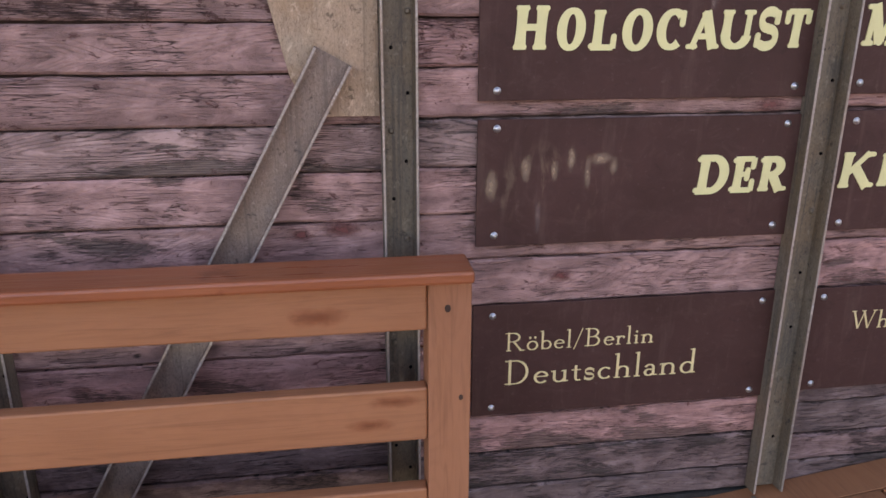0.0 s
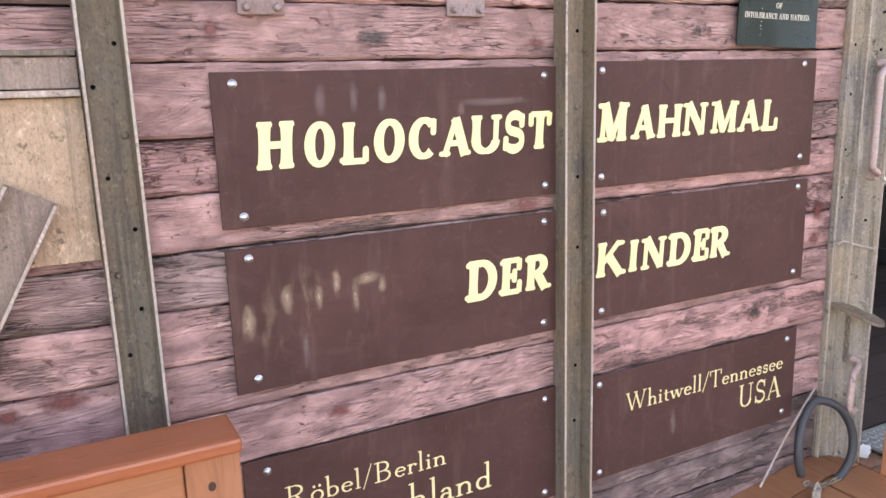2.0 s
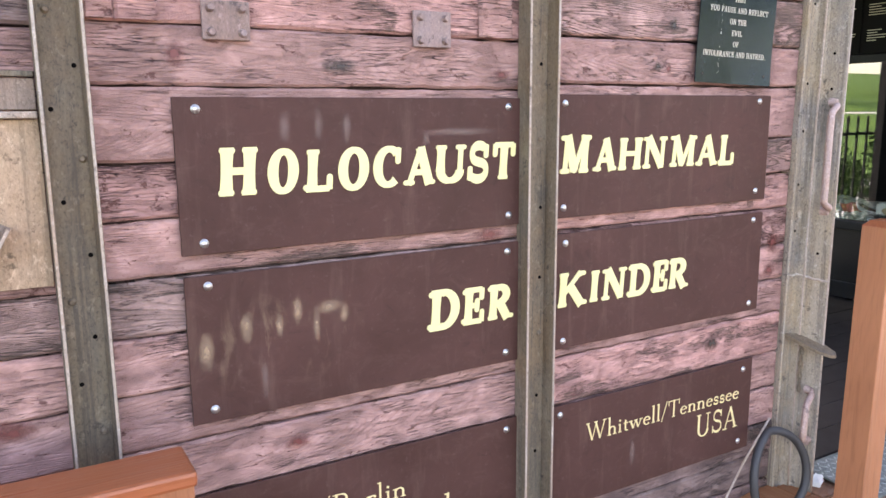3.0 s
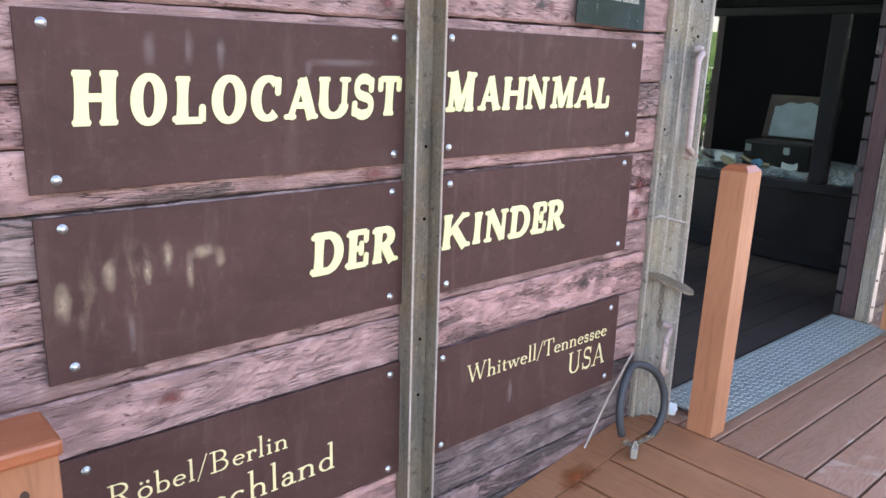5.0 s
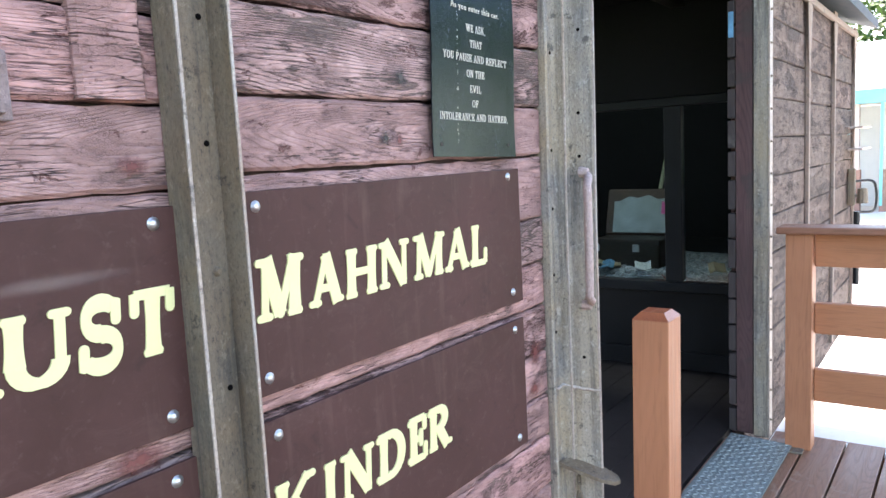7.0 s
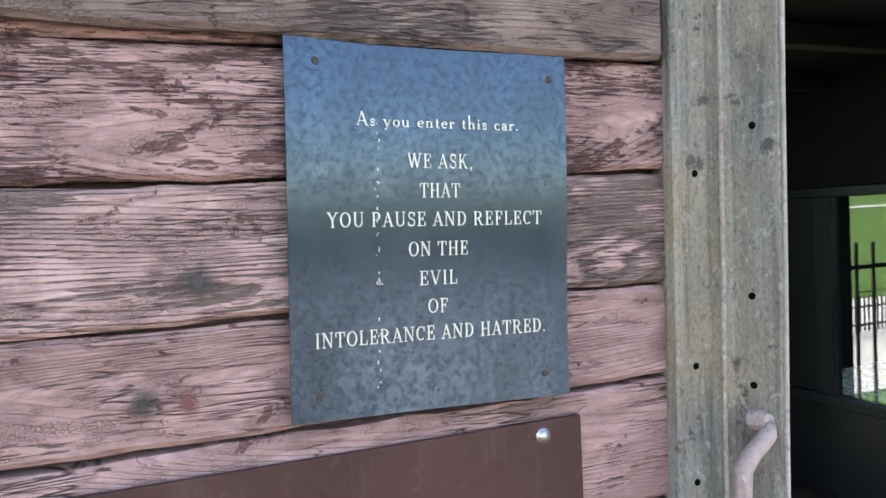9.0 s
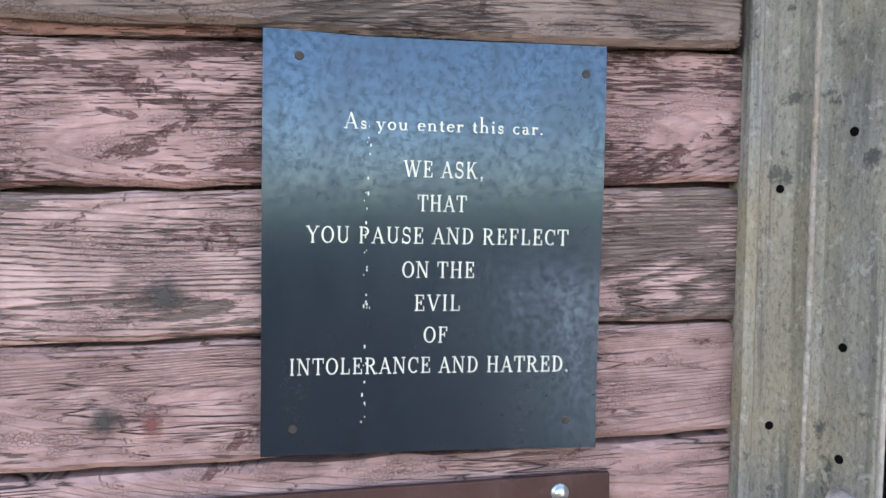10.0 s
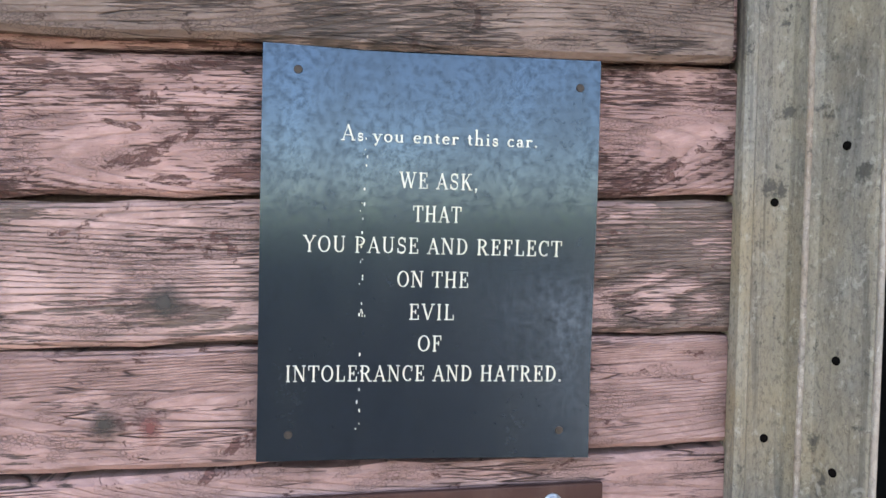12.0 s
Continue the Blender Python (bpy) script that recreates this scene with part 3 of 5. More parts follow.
for x0, x1, rows in ((-1.9, 0.21, ROWS_0), (0.21, 1.28, ROWS_1), (1.28, 2.3, ROWS_2)):
    for k, (z0, z1) in enumerate(zip(rows, rows[1:])):
        gap = rng.uniform(0.003, 0.006)
        kind = PINK_WOOD
        # lowest boards: dirt and the deck's shade both put into their colour
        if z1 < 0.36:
            kind = DIRTY_SHADED_WOOD
        elif x0 > 1:
            kind = {14: WORN_WOOD, 13: FIGURED_WOOD, 15: WORN_WOOD, 2: DIRTY_SHADED_WOOD, 8: WORN_WOOD, 10: FIGURED_WOOD}.get(k, PINK_WOOD)
        elif x0 > 0:
            kind = {8: FIGURED_WOOD, 10: WORN_WOOD, 14: DIRTY_SHADED_WOOD}.get(k, PINK_WOOD)
        else:
            kind = {11: WORN_WOOD, 2: DIRTY_SHADED_WOOD, 8: FIGURED_WOOD, 13: DIRTY_SHADED_WOOD}.get(k, PINK_WOOD)
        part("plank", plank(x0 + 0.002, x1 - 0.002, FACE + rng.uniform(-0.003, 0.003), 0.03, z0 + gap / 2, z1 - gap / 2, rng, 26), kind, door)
part("backing", box(-1.9, 2.34, FACE + 0.034, FACE + 0.05, 0.155, 2.4), JAMB_WOOD, door)
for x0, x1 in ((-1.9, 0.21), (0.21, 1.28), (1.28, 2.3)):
    part("plank", plank(x0 + 0.002, x1 - 0.002, FACE + 0.001, 0.03, 0.078, 0.151, rng, 26), DIRTY_SHADED_WOOD, door)
part("sill_strip", box(-1.9, 2.3, FACE - 0.002, FACE + 0.03, 0.0, 0.075), SILL, door)


def channel(x0, x1, z0, z1, depth=0.045, lip=0.007):
    """A U-shaped upright, open to -y."""
    y = FACE - 0.004
    return prism_xy([(x0, y), (x0, y - depth), (x0 + lip, y - depth), (x0 + lip + 0.003, y - 0.008), (x1 - lip - 0.003, y - 0.008), (x1 - lip, y - depth), (x1, y - depth), (x1, y)], z0, z1)


def prism_xy(outline, z0, z1):
    bm = bmesh.new()
    a = [bm.verts.new((x, y, z0)) for x, y in outline]
    b = [bm.verts.new((x, y, z1)) for x, y in outline]
    bm.faces.new(a)
    bm.faces.new(b[::-1])
    n = len(a)
    for i in range(n):
        bm.faces.new((a[i], b[i], b[(i + 1) % n], a[(i + 1) % n]))
    bmesh.ops.recalc_face_normals(bm, faces=bm.faces)
    return bm


part("channel_bar", channel(0.172, 0.255, 0.0, 2.4), STEEL, door)
part("channel_bar", channel(1.211, 1.303, 0.09, 2.4), STEEL, door)
part("channel_bar", channel(-0.79, -0.7, 0.0, 2.4), STEEL, door)
# worn bright lips on the uprights, with rivets and holes in their webs
for x0, x1 in ((0.172, 0.255), (1.211, 1.303), (-0.79, -0.7)):
    low = 0.09 if x0 > 1 else 0.0
    for a in (x0, x1 - 0.007):
        part("flange_lip", box(a + 0.0008, a + 0.0062, FACE - 0.052, FACE - 0.0492, low, 2.4, 0.001), STEEL_EDGE, door, "rubbed bright steel edge")
    z, k = 0.17, 0
    while z < 2.3:
        xm = (x0 + x1) / 2 + (0.018 if k % 2 else -0.018) + rng.uniform(-0.004, 0.004)
        if k % 3 == 0:
            part("rivet", cylinder((xm, FACE - 0.012, z), (xm, FACE - 0.0185, z), 0.008, 10, 0.004), STEEL, door)
        else:
            part("bolt_hole", cylinder((xm, FACE - 0.012, z), (xm, FACE - 0.0135, z), 0.0045, 8), HOLE, door)
        z += rng.uniform(0.07, 0.1)
        k += 1

# steel closing edge: flat, rib and flat, turned out at the rim
E0 = FACE - 0.004
bm = prism_xy([(2.286, E0), (2.286, E0 - 0.015), (2.29, E0 - 0.019), (2.297, E0 - 0.017), (2.303, E0 - 0.009), (2.328, E0 - 0.009), (2.335, E0 - 0.018), (2.339, E0 - 0.034), (2.344, E0 - 0.04), (2.351, E0 - 0.045), (2.362, E0 - 0.082), (2.368, E0 - 0.1), (2.373, E0 - 0.105), (2.378, E0 - 0.1), (2.384, E0 - 0.05), (2.404, E0 + 0.05), (2.30, E0 + 0.05)], 0.2, 2.45)
bmesh.ops.bisect_plane(bm, geom=bm.verts[:] + bm.edges[:] + bm.faces[:], plane_co=(0, 0, 1.35), plane_no=(0, 0, 1))
for v in bm.verts:
    v.co.x += 0.02 * max(0.0, v.co.z - 1.35)
edge = part("edge_channel", bm, STEEL_GREY, door, "heavy weathered steel edge of the door")
# pale tubes on rim and rib, their highlights given as colour
for rx, ry, rr in ((2.373, E0 - 0.104, 0.0034), (2.342, E0 - 0.0375, 0.0034)):
    path = [(rx + 0.02 * max(0.0, zz - 1.35) + rng.uniform(-0.0006, 0.0006), ry, zz) for zz in [0.205 + 0.1 * i for i in range(23)]]
    part("rubbed_edge", tube(path, rr, 6), STEEL_EDGE, edge, "pale ridge with its highlight put into the colour", True)
EDGE_PROFILE = [(2.303, 0.009), (2.328, 0.009), (2.335, 0.018), (2.339, 0.034), (2.344, 0.04), (2.351, 0.045), (2.362, 0.082), (2.368, 0.1)]


def edge_depth(x, z):
    """How far the steel edge stands out at x and z."""
    x -= 0.02 * max(0.0, z - 1.35)
    for (xa, da), (xb, db) in zip(EDGE_PROFILE, EDGE_PROFILE[1:]):
        if xa <= x <= xb:
            return da + (db - da) * (x - xa) / (xb - xa)
    return 0.009


for hx, hz in ((2.334, 1.81), (2.326, 1.568), (2.369, 1.862), (2.364, 1.658), (2.322, 1.42), (2.358, 1.03), (2.334, 2.05), (2.372, 2.08), (2.318, 1.1), (2.318, 1.25), (2.362, 1.55)):
    slope = (edge_depth(hx + 0.001, hz) - edge_depth(hx - 0.001, hz)) / 0.002
    out = Vector((-slope, -1, 0)).normalized()
    spot = Vector((hx, E0 - edge_depth(hx, hz), hz))
    part("bolt_hole", cylinder(spot - 0.005 * out, spot + 0.0012 * out, 0.0044, 10), HOLE, edge)
bm = tube(smooth_path([(2.287, E0 - 0.014, 0.958), (2.315, E0 - 0.015, 0.952), (2.335, E0 - 0.019, 0.956), (2.346, E0 - 0.043, 0.95), (2.357, E0 - 0.07, 0.945), (2.371, E0 - 0.105, 0.94)], 5), 0.0042, 6)
for v in bm.verts:
    v.co += Vector((rng.uniform(-0.0015, 0.0015), rng.uniform(-0.0012, 0.0012), rng.uniform(-0.002, 0.002)))
part("weld_seam", bm, STEEL_EDGE, edge, "rough pale weld seam", True)
# small shelf-like catch
bm = prism_xy([(2.292, E0 - 0.014), (2.3, E0 - 0.06), (2.32, E0 - 0.125), (2.34, E0 - 0.152), (2.362, E0 - 0.158), (2.378, E0 - 0.145), (2.382, E0 - 0.1), (2.356, E0 - 0.06), (2.34, E0 - 0.03)], 0.75, 0.76)
for v in bm.verts:
    v.co.z -= 0.35 * max(0.0, (E0 - 0.02) - v.co.y)
part("catch_shelf", bm, STEEL, edge, "worn steel catch")


def handle(x, z0, z1, r=0.0105):
    y = E0 - 0.072
    pts = [(x + 0.022, y - 0.004, z0 - 0.008), (x + 0.018, y - 0.022, z0 + 0.004), (x - 0.04, y - 0.042, z0 + 0.026), (x - 0.054, y - 0.05, z0 + 0.06), (x - 0.052, y - 0.05, z1 - 0.06), (x - 0.036, y - 0.042, z1 - 0.024), (x + 0.016, y - 0.022, z1 - 0.004), (x + 0.02, y - 0.004, z1 + 0.008)]
    grip = part("pull_handle", tube(smooth_path(pts, 5), r, 10), HANDLE, edge, "pinkish worn bent-bar handle", True)
    for z in (z0 - 0.008, z1 + 0.008):
        part("handle_bolt", cylinder((x + 0.02, y + 0.002, z), (x + 0.02, y - 0.02, z), 0.014, 10, 0.01), HANDLE, grip)


handle(2.34, 1.176, 1.502)
handle(2.33, 0.40, 0.565)
# short chain below the catch
for k in range(7):
    z = 0.7 - 0.021 * k
    ring = [(2.335 + 0.007 * math.cos(a) * (1 if k % 2 else 0.25), E0 - 0.055 + 0.007 * math.cos(a) * (0.25 if k % 2 else 1), z + 0.014 * math.sin(a)) for a in [2 * math.pi * i / 10 for i in range(11)]]
    part("chain_link", tube(ring, 0.0026, 5), STEEL, edge)

# diagonal brace, its gusset and the cross iron above
part("gusset_plate", prism([(-0.075, 1.48), (0.17, 1.48), (0.17, 1.182), (0.02, 1.182), (-0.025, 1.27)], FACE - 0.013, FACE - 0.005), GUSSET, door, "stained tan steel gusset plate")
bm = bmesh.new()
add_box(bm, -0.045, 0.045, FACE - 0.022, FACE - 0.016, -1.28, 0)
add_box(bm, -0.045, -0.038, FACE - 0.054, FACE - 0.022, -1.28, 0.0)
add_box(bm, 0.038, 0.045, FACE - 0.054, FACE - 0.022, -1.28, 0.0)
BR = Matrix.Translation((0.07, 0, 1.315)) @ Matrix.Rotation(radians(28.8), 4, "Y")
brace = part("diagonal_brace", turned(bm, BR), DIAG, door, "brown steel channel set diagonally")
for a in (-0.0455, 0.0375):
    part("flange_lip", turned(box(a + 0.0012, a + 0.0068, FACE - 0.057, FACE - 0.0545, -1.28, 0.0), BR), STEEL_EDGE, brace, "rubbed pale edge")
part("cross_iron", box(-0.7, 0.17, FACE - 0.03, FACE - 0.004, 1.482, 1.494, 0.002), STEEL_EDGE, door)
part("cross_iron", box(-0.7, 0.17, FACE - 0.018, FACE - 0.004, 1.553, 1.563, 0.002), STEEL, door)

part("peeled_plate", box(-0.7, 0.17, FACE - 0.012, FACE - 0.005, 1.4965, 1.5505, 0.002), DIAG, door, "peeling brown steel strip")

# square plates with four bolts, and the short upright boards beside them
for x0, x1, z0, z1 in ((0.463, 0.556, 1.628, 1.702), (0.921, 1.017, 1.631, 1.709)):
    sp = part("bolt_plate", box(x0, x1, FACE - 0.012, FACE - 0.004, z0, z1, 0.002), PLATE_PINK, door, "painted steel plate with four bolts")
    for bx in (x0 + 0.016, x1 - 0.016):
        for bz in (z0 + 0.014, z1 - 0.014):
            part("bolt", cylinder((bx, FACE - 0.011, bz), (bx, FACE - 0.023, bz), 0.0095, 8, 0.006), PLATE_PINK, sp)
for x0, x1 in ((0.258, 0.306), (0.31, 0.386), (1.096, 1.19)):
    part("upright_board", turned(plank(0, 0.5, FACE - 0.012, 0.02, -(x1 - x0) / 2, (x1 - x0) / 2, rng), Matrix.Translation(((x0 + x1) / 2, 0, 1.659)) @ Matrix.Rotation(radians(-90), 4, "Y")), PINK_WOOD, door)

# bare board fixed proud above the plaque, sagging to one end
part("proud_board", plank(1.306, 2.284, FACE - 0.02, 0.016, 1.958, 2.1, rng, 8, 0.003, -0.02), BARE_WOOD, door, "bare brown board fixed over the others")

# long slant strap near the foot, lock with hose-covered chain
part("strap", tube([(2.0, FACE - 0.03, ramp_z(2.0) + 0.006), (2.12, FACE - 0.025, 0.345), (2.245, FACE - 0.022, 0.475)], 0.0038, 6), STEEL_EDGE, door, "thin slanting iron strap")
hose = thing("hose_covered_chain", (2.2, 1.77, LAND), "black rubber hose over a chain looped through the handle", "chain")
loop = []
for k in range(15):
    a = radians(-114 + 266 * k / 14)
    loop.append((2.156 + 0.13 * math.sin(a), 1.765 + 0.02 * math.cos(a) - 0.03 * abs(math.sin(a)), 0.335 + 0.14 * math.cos(a)))
part("hose", tube(smooth_path(loop, 3), 0.0132, 10), RUBBER, hose, "", True)
p0, p1 = Vector(loop[0]), Vector(loop[-1])
for k in range(8):
    c = p0.lerp(p1, (k + 0.5) / 8) + Vector((0, -0.01, -0.02 - 0.02 * math.sin(math.pi * (k + 0.5) / 8)))
    c.z = max(c.z, LAND + 0.012 - 0.01)
    ring = [(c.x + 0.014 * math.cos(a), c.y + 0.007 * math.sin(a) * (k % 2), c.z + 0.007 * math.sin(a) * ((k + 1) % 2) + 0.004) for a in [2 * math.pi * i / 8 for i in range(9)]]
    part("chain_link", tube(ring, 0.003, 5), STEEL, hose)
lockx = 2.075
lock = thing("padlock", (lockx, 1.7, ramp_z(lockx)), "small steel padlock on the chain", "padlock")
part("body", turned(box(-0.022, 0.022, -0.011, 0.011, 0, 0.036, 0.004), Matrix.Translation((lockx, 1.70, ramp_z(lockx) + 0.003)) @ Matrix.Rotation(0.5, 4, "Z")), STEEL_GREY, lock)
part("shackle", tube([(lockx - 0.012 + 0.024 * k / 8, 1.70, ramp_z(lockx) + 0.036 + 0.022 * math.sin(math.pi * k / 8)) for k in range(9)], 0.0035, 6), STEEL_GREY, lock)

# ---------------------------------------------------------------- lettering
def glyph(ch):
    """Strokes of a serif letter, cap height 1: stems s, lines t (thick) and n (thin), bowls b, feet f. Returns advance and strokes."""
    X = 0.47
    table = {
        "A": (0.84, [("n", .12, 0, .42, .98), ("t", .40, .98, .72, 0), ("n", .22, .33, .6, .33), ("f", .12, 0), ("f", .72, 0)]),
        "C": (0.78, [("b", .42, .5, .31, .46, 48, 312), ("n", .68, .64, .68, .97)]),
        "D": (0.86, [("s", .2, 0, 1), ("b", .36, .5, .34, .46, -90, 90), ("n", .06, .96, .37, .96), ("n", .06, .04, .37, .04)]),
        "E": (0.74, [("s", .2, 0, 1), ("n", .06, .96, .6, .96), ("n", .06, .04, .63, .04), ("n", .2, .51, .46, .51), ("n", .6, .72, .6, .99), ("n", .63, .01, .63, .3), ("n", .46, .38, .46, .64)]),
        "F": (0.7, [("s", .2, 0, 1), ("f", .2, 0), ("n", .06, .96, .6, .96), ("n", .2, .51, .46, .51), ("n", .6, .72, .6, .99), ("n", .46, .38, .46, .64)]),
        "H": (0.92, [("s", .2, 0, 1), ("s", .7, 0, 1), ("n", .2, .51, .7, .51), ("f", .2, 0), ("f", .7, 0), ("f", .2, 1), ("f", .7, 1)]),
        "I": (0.42, [("s", .21, 0, 1), ("f", .21, 0), ("f", .21, 1)]),
        "K": (0.9, [("s", .2, 0, 1), ("n", .26, .42, .62, .98), ("t", .38, .58, .7, 0), ("f", .2, 0), ("f", .2, 1), ("f", .64, 1), ("f", .72, 0)]),
        "L": (0.72, [("s", .2, 0, 1), ("f", .2, 1), ("n", .06, .04, .62, .04), ("n", .62, .01, .62, .32)]),
        "M": (1.08, [("n", .17, 0, .2, 1), ("t", .2, 1, .52, .06), ("n", .52, .06, .84, 1), ("s", .86, 0, 1), ("f", .17, 0), ("f", .14, 1), ("f", .86, 0), ("f", .9, 1)]),
        "N": (0.92, [("n", .17, 0, .17, 1), ("t", .18, 1, .72, .04), ("n", .73, 0, .73, 1), ("f", .17, 0), ("f", .14, 1), ("f", .73, 1)]),
        "O": (0.86, [("b", .43, .5, .33, .47, 0, 360)]),
        "P": (0.76, [("s", .2, 0, 1), ("f", .2, 0), ("n", .06, .96, .38, .96), ("n", .2, .48, .38, .48), ("b", .36, .72, .26, .24, -90, 90)]),
        "R": (0.88, [("s", .2, 0, 1), ("f", .2, 0), ("n", .06, .96, .38, .96), ("n", .2, .5, .38, .5), ("b", .36, .73, .26, .23, -90, 90), ("t", .4, .5, .7, 0), ("f", .74, 0)]),
        "S": (0.68, [("z", .34, .74, .2, .22, 25, 270), ("z", .34, .27, .23, .23, -155, 90), ("n", .55, .68, .55, .97), ("n", .1, .03, .1, .33)]),
        "T": (0.78, [("s", .39, 0, 1), ("f", .39, 0), ("n", .06, .96, .72, .96), ("n", .06, .7, .06, .99), ("n", .72, .7, .72, .99)]),
        "U": (0.9, [("s", .2, .3, 1), ("n", .7, .3, .7, 1), ("b", .45, .32, .25, .28, 180, 360), ("f", .2, 1), ("f", .7, 1)]),
        "V": (0.84, [("t", .12, 1, .42, .02), ("n", .42, .02, .72, 1), ("f", .12, 1), ("f", .72, 1)]),
        "W": (1.2, [("t", .12, 1, .38, .02), ("n", .38, .02, .58, .9), ("t", .56, .98, .82, .02), ("n", .82, .02, 1.06, 1), ("f", .12, 1), ("f", .56, 1), ("f", 1.06, 1)]),
        "Y": (0.84, [("t", .12, 1, .42, .48), ("n", .72, 1, .43, .48), ("s", .42, 0, .5), ("f", .42, 0), ("f", .12, 1), ("f", .72, 1)]),
        "B": (0.8, [("s", .2, 0, 1), ("n", .06, .96, .38, .96), ("n", .2, .52, .38, .52), ("n", .06, .04, .38, .04), ("b", .36, .74, .22, .22, -90, 90), ("b", .38, .28, .26, .25, -90, 90)]),
        "a": (0.48, [("s", .33, .06, .34), ("b", .21, .32, .12, .13, 10, 165), ("b", .2, .14, .12, .125, 50, 330), ("n", .33, .03, .45, .03)]),
        "b": (0.56, [("s", .13, 0, 1), ("n", .03, .97, .13, .97), ("b", .28, .235, .18, .22, -140, 140)]),
        "c": (0.48, [("b", .26, .235, .18, .22, 45, 318)]),
        "d": (0.58, [("s", .43, 0, 1), ("n", .33, .97, .43, .97), ("n", .43, .03, .53, .03), ("b", .27, .235, .18, .22, 40, 320)]),
        "e": (0.5, [("b", .26, .235, .18, .22, 12, 318), ("n", .08, .27, .44, .27)]),
        "h": (0.6, [("s", .14, 0, 1), ("n", .04, .97, .14, .97), ("s", .45, 0, .32), ("b", .3, .31, .15, .15, 0, 160), ("f", .14, 0), ("f", .45, 0)]),
        "i": (0.31, [("s", .15, 0, X), ("n", .05, X - .03, .15, X - .03), ("f", .15, 0), ("o", .15, .66)]),
        "l": (0.31, [("s", .15, 0, 1), ("n", .05, .97, .15, .97), ("f", .15, 0)]),
        "n": (0.61, [("s", .14, 0, X), ("n", .04, X - .03, .14, X - .03), ("s", .45, 0, .32), ("b", .3, .31, .15, .15, 0, 160), ("f", .14, 0), ("f", .45, 0)]),
        "o": (0.54, [("b", .27, .235, .19, .225, 0, 360)]),
        "\u00f6": (0.54, [("b", .27, .235, .19, .225, 0, 360), ("o", .17, .66), ("o", .37, .66)]),
        "r": (0.43, [("s", .14, 0, X), ("n", .04, X - .03, .14, X - .03), ("b", .29, .31, .14, .14, 60, 165), ("o", .36, .4), ("f", .14, 0)]),
        "s": (0.42, [("z", .21, .35, .12, .105, 25, 270), ("z", .21, .135, .13, .11, -155, 90), ("n", .33, .32, .33, .45), ("n", .08, .02, .08, .16)]),
        "t": (0.36, [("s", .16, .1, .62), ("n", .04, X - .03, .31, X - .03), ("b", .25, .1, .085, .08, 180, 310)]),
        "u": (0.61, [("s", .14, .15, X), ("n", .04, X - .03, .14, X - .03), ("b", .29, .16, .15, .15, 180, 345), ("s", .45, 0, X), ("n", .35, X - .03, .45, X - .03), ("n", .45, .03, .55, .03)]),
        "w": (0.82, [("t", .1, X, .26, .02), ("n", .26, .02, .4, .44), ("t", .4, X, .56, .02), ("n", .56, .02, .72, X), ("f", .1, X), ("f", .4, X), ("f", .72, X)]),
        "y": (0.56, [("t", .1, X, .29, .02), ("n", .47, X, .2, -.22), ("f", .1, X), ("f", .47, X), ("o", .17, -.2)]),
        "/": (0.42, [("n", .04, -.12, .37, 1.02)]),
        ".": (0.28, [("o", .13, .06)]),
        ",": (0.28, [("o", .13, .06), ("n", .16, .04, .1, -.14)]),
        " ": (0.34, []),
    }
    return table[ch]


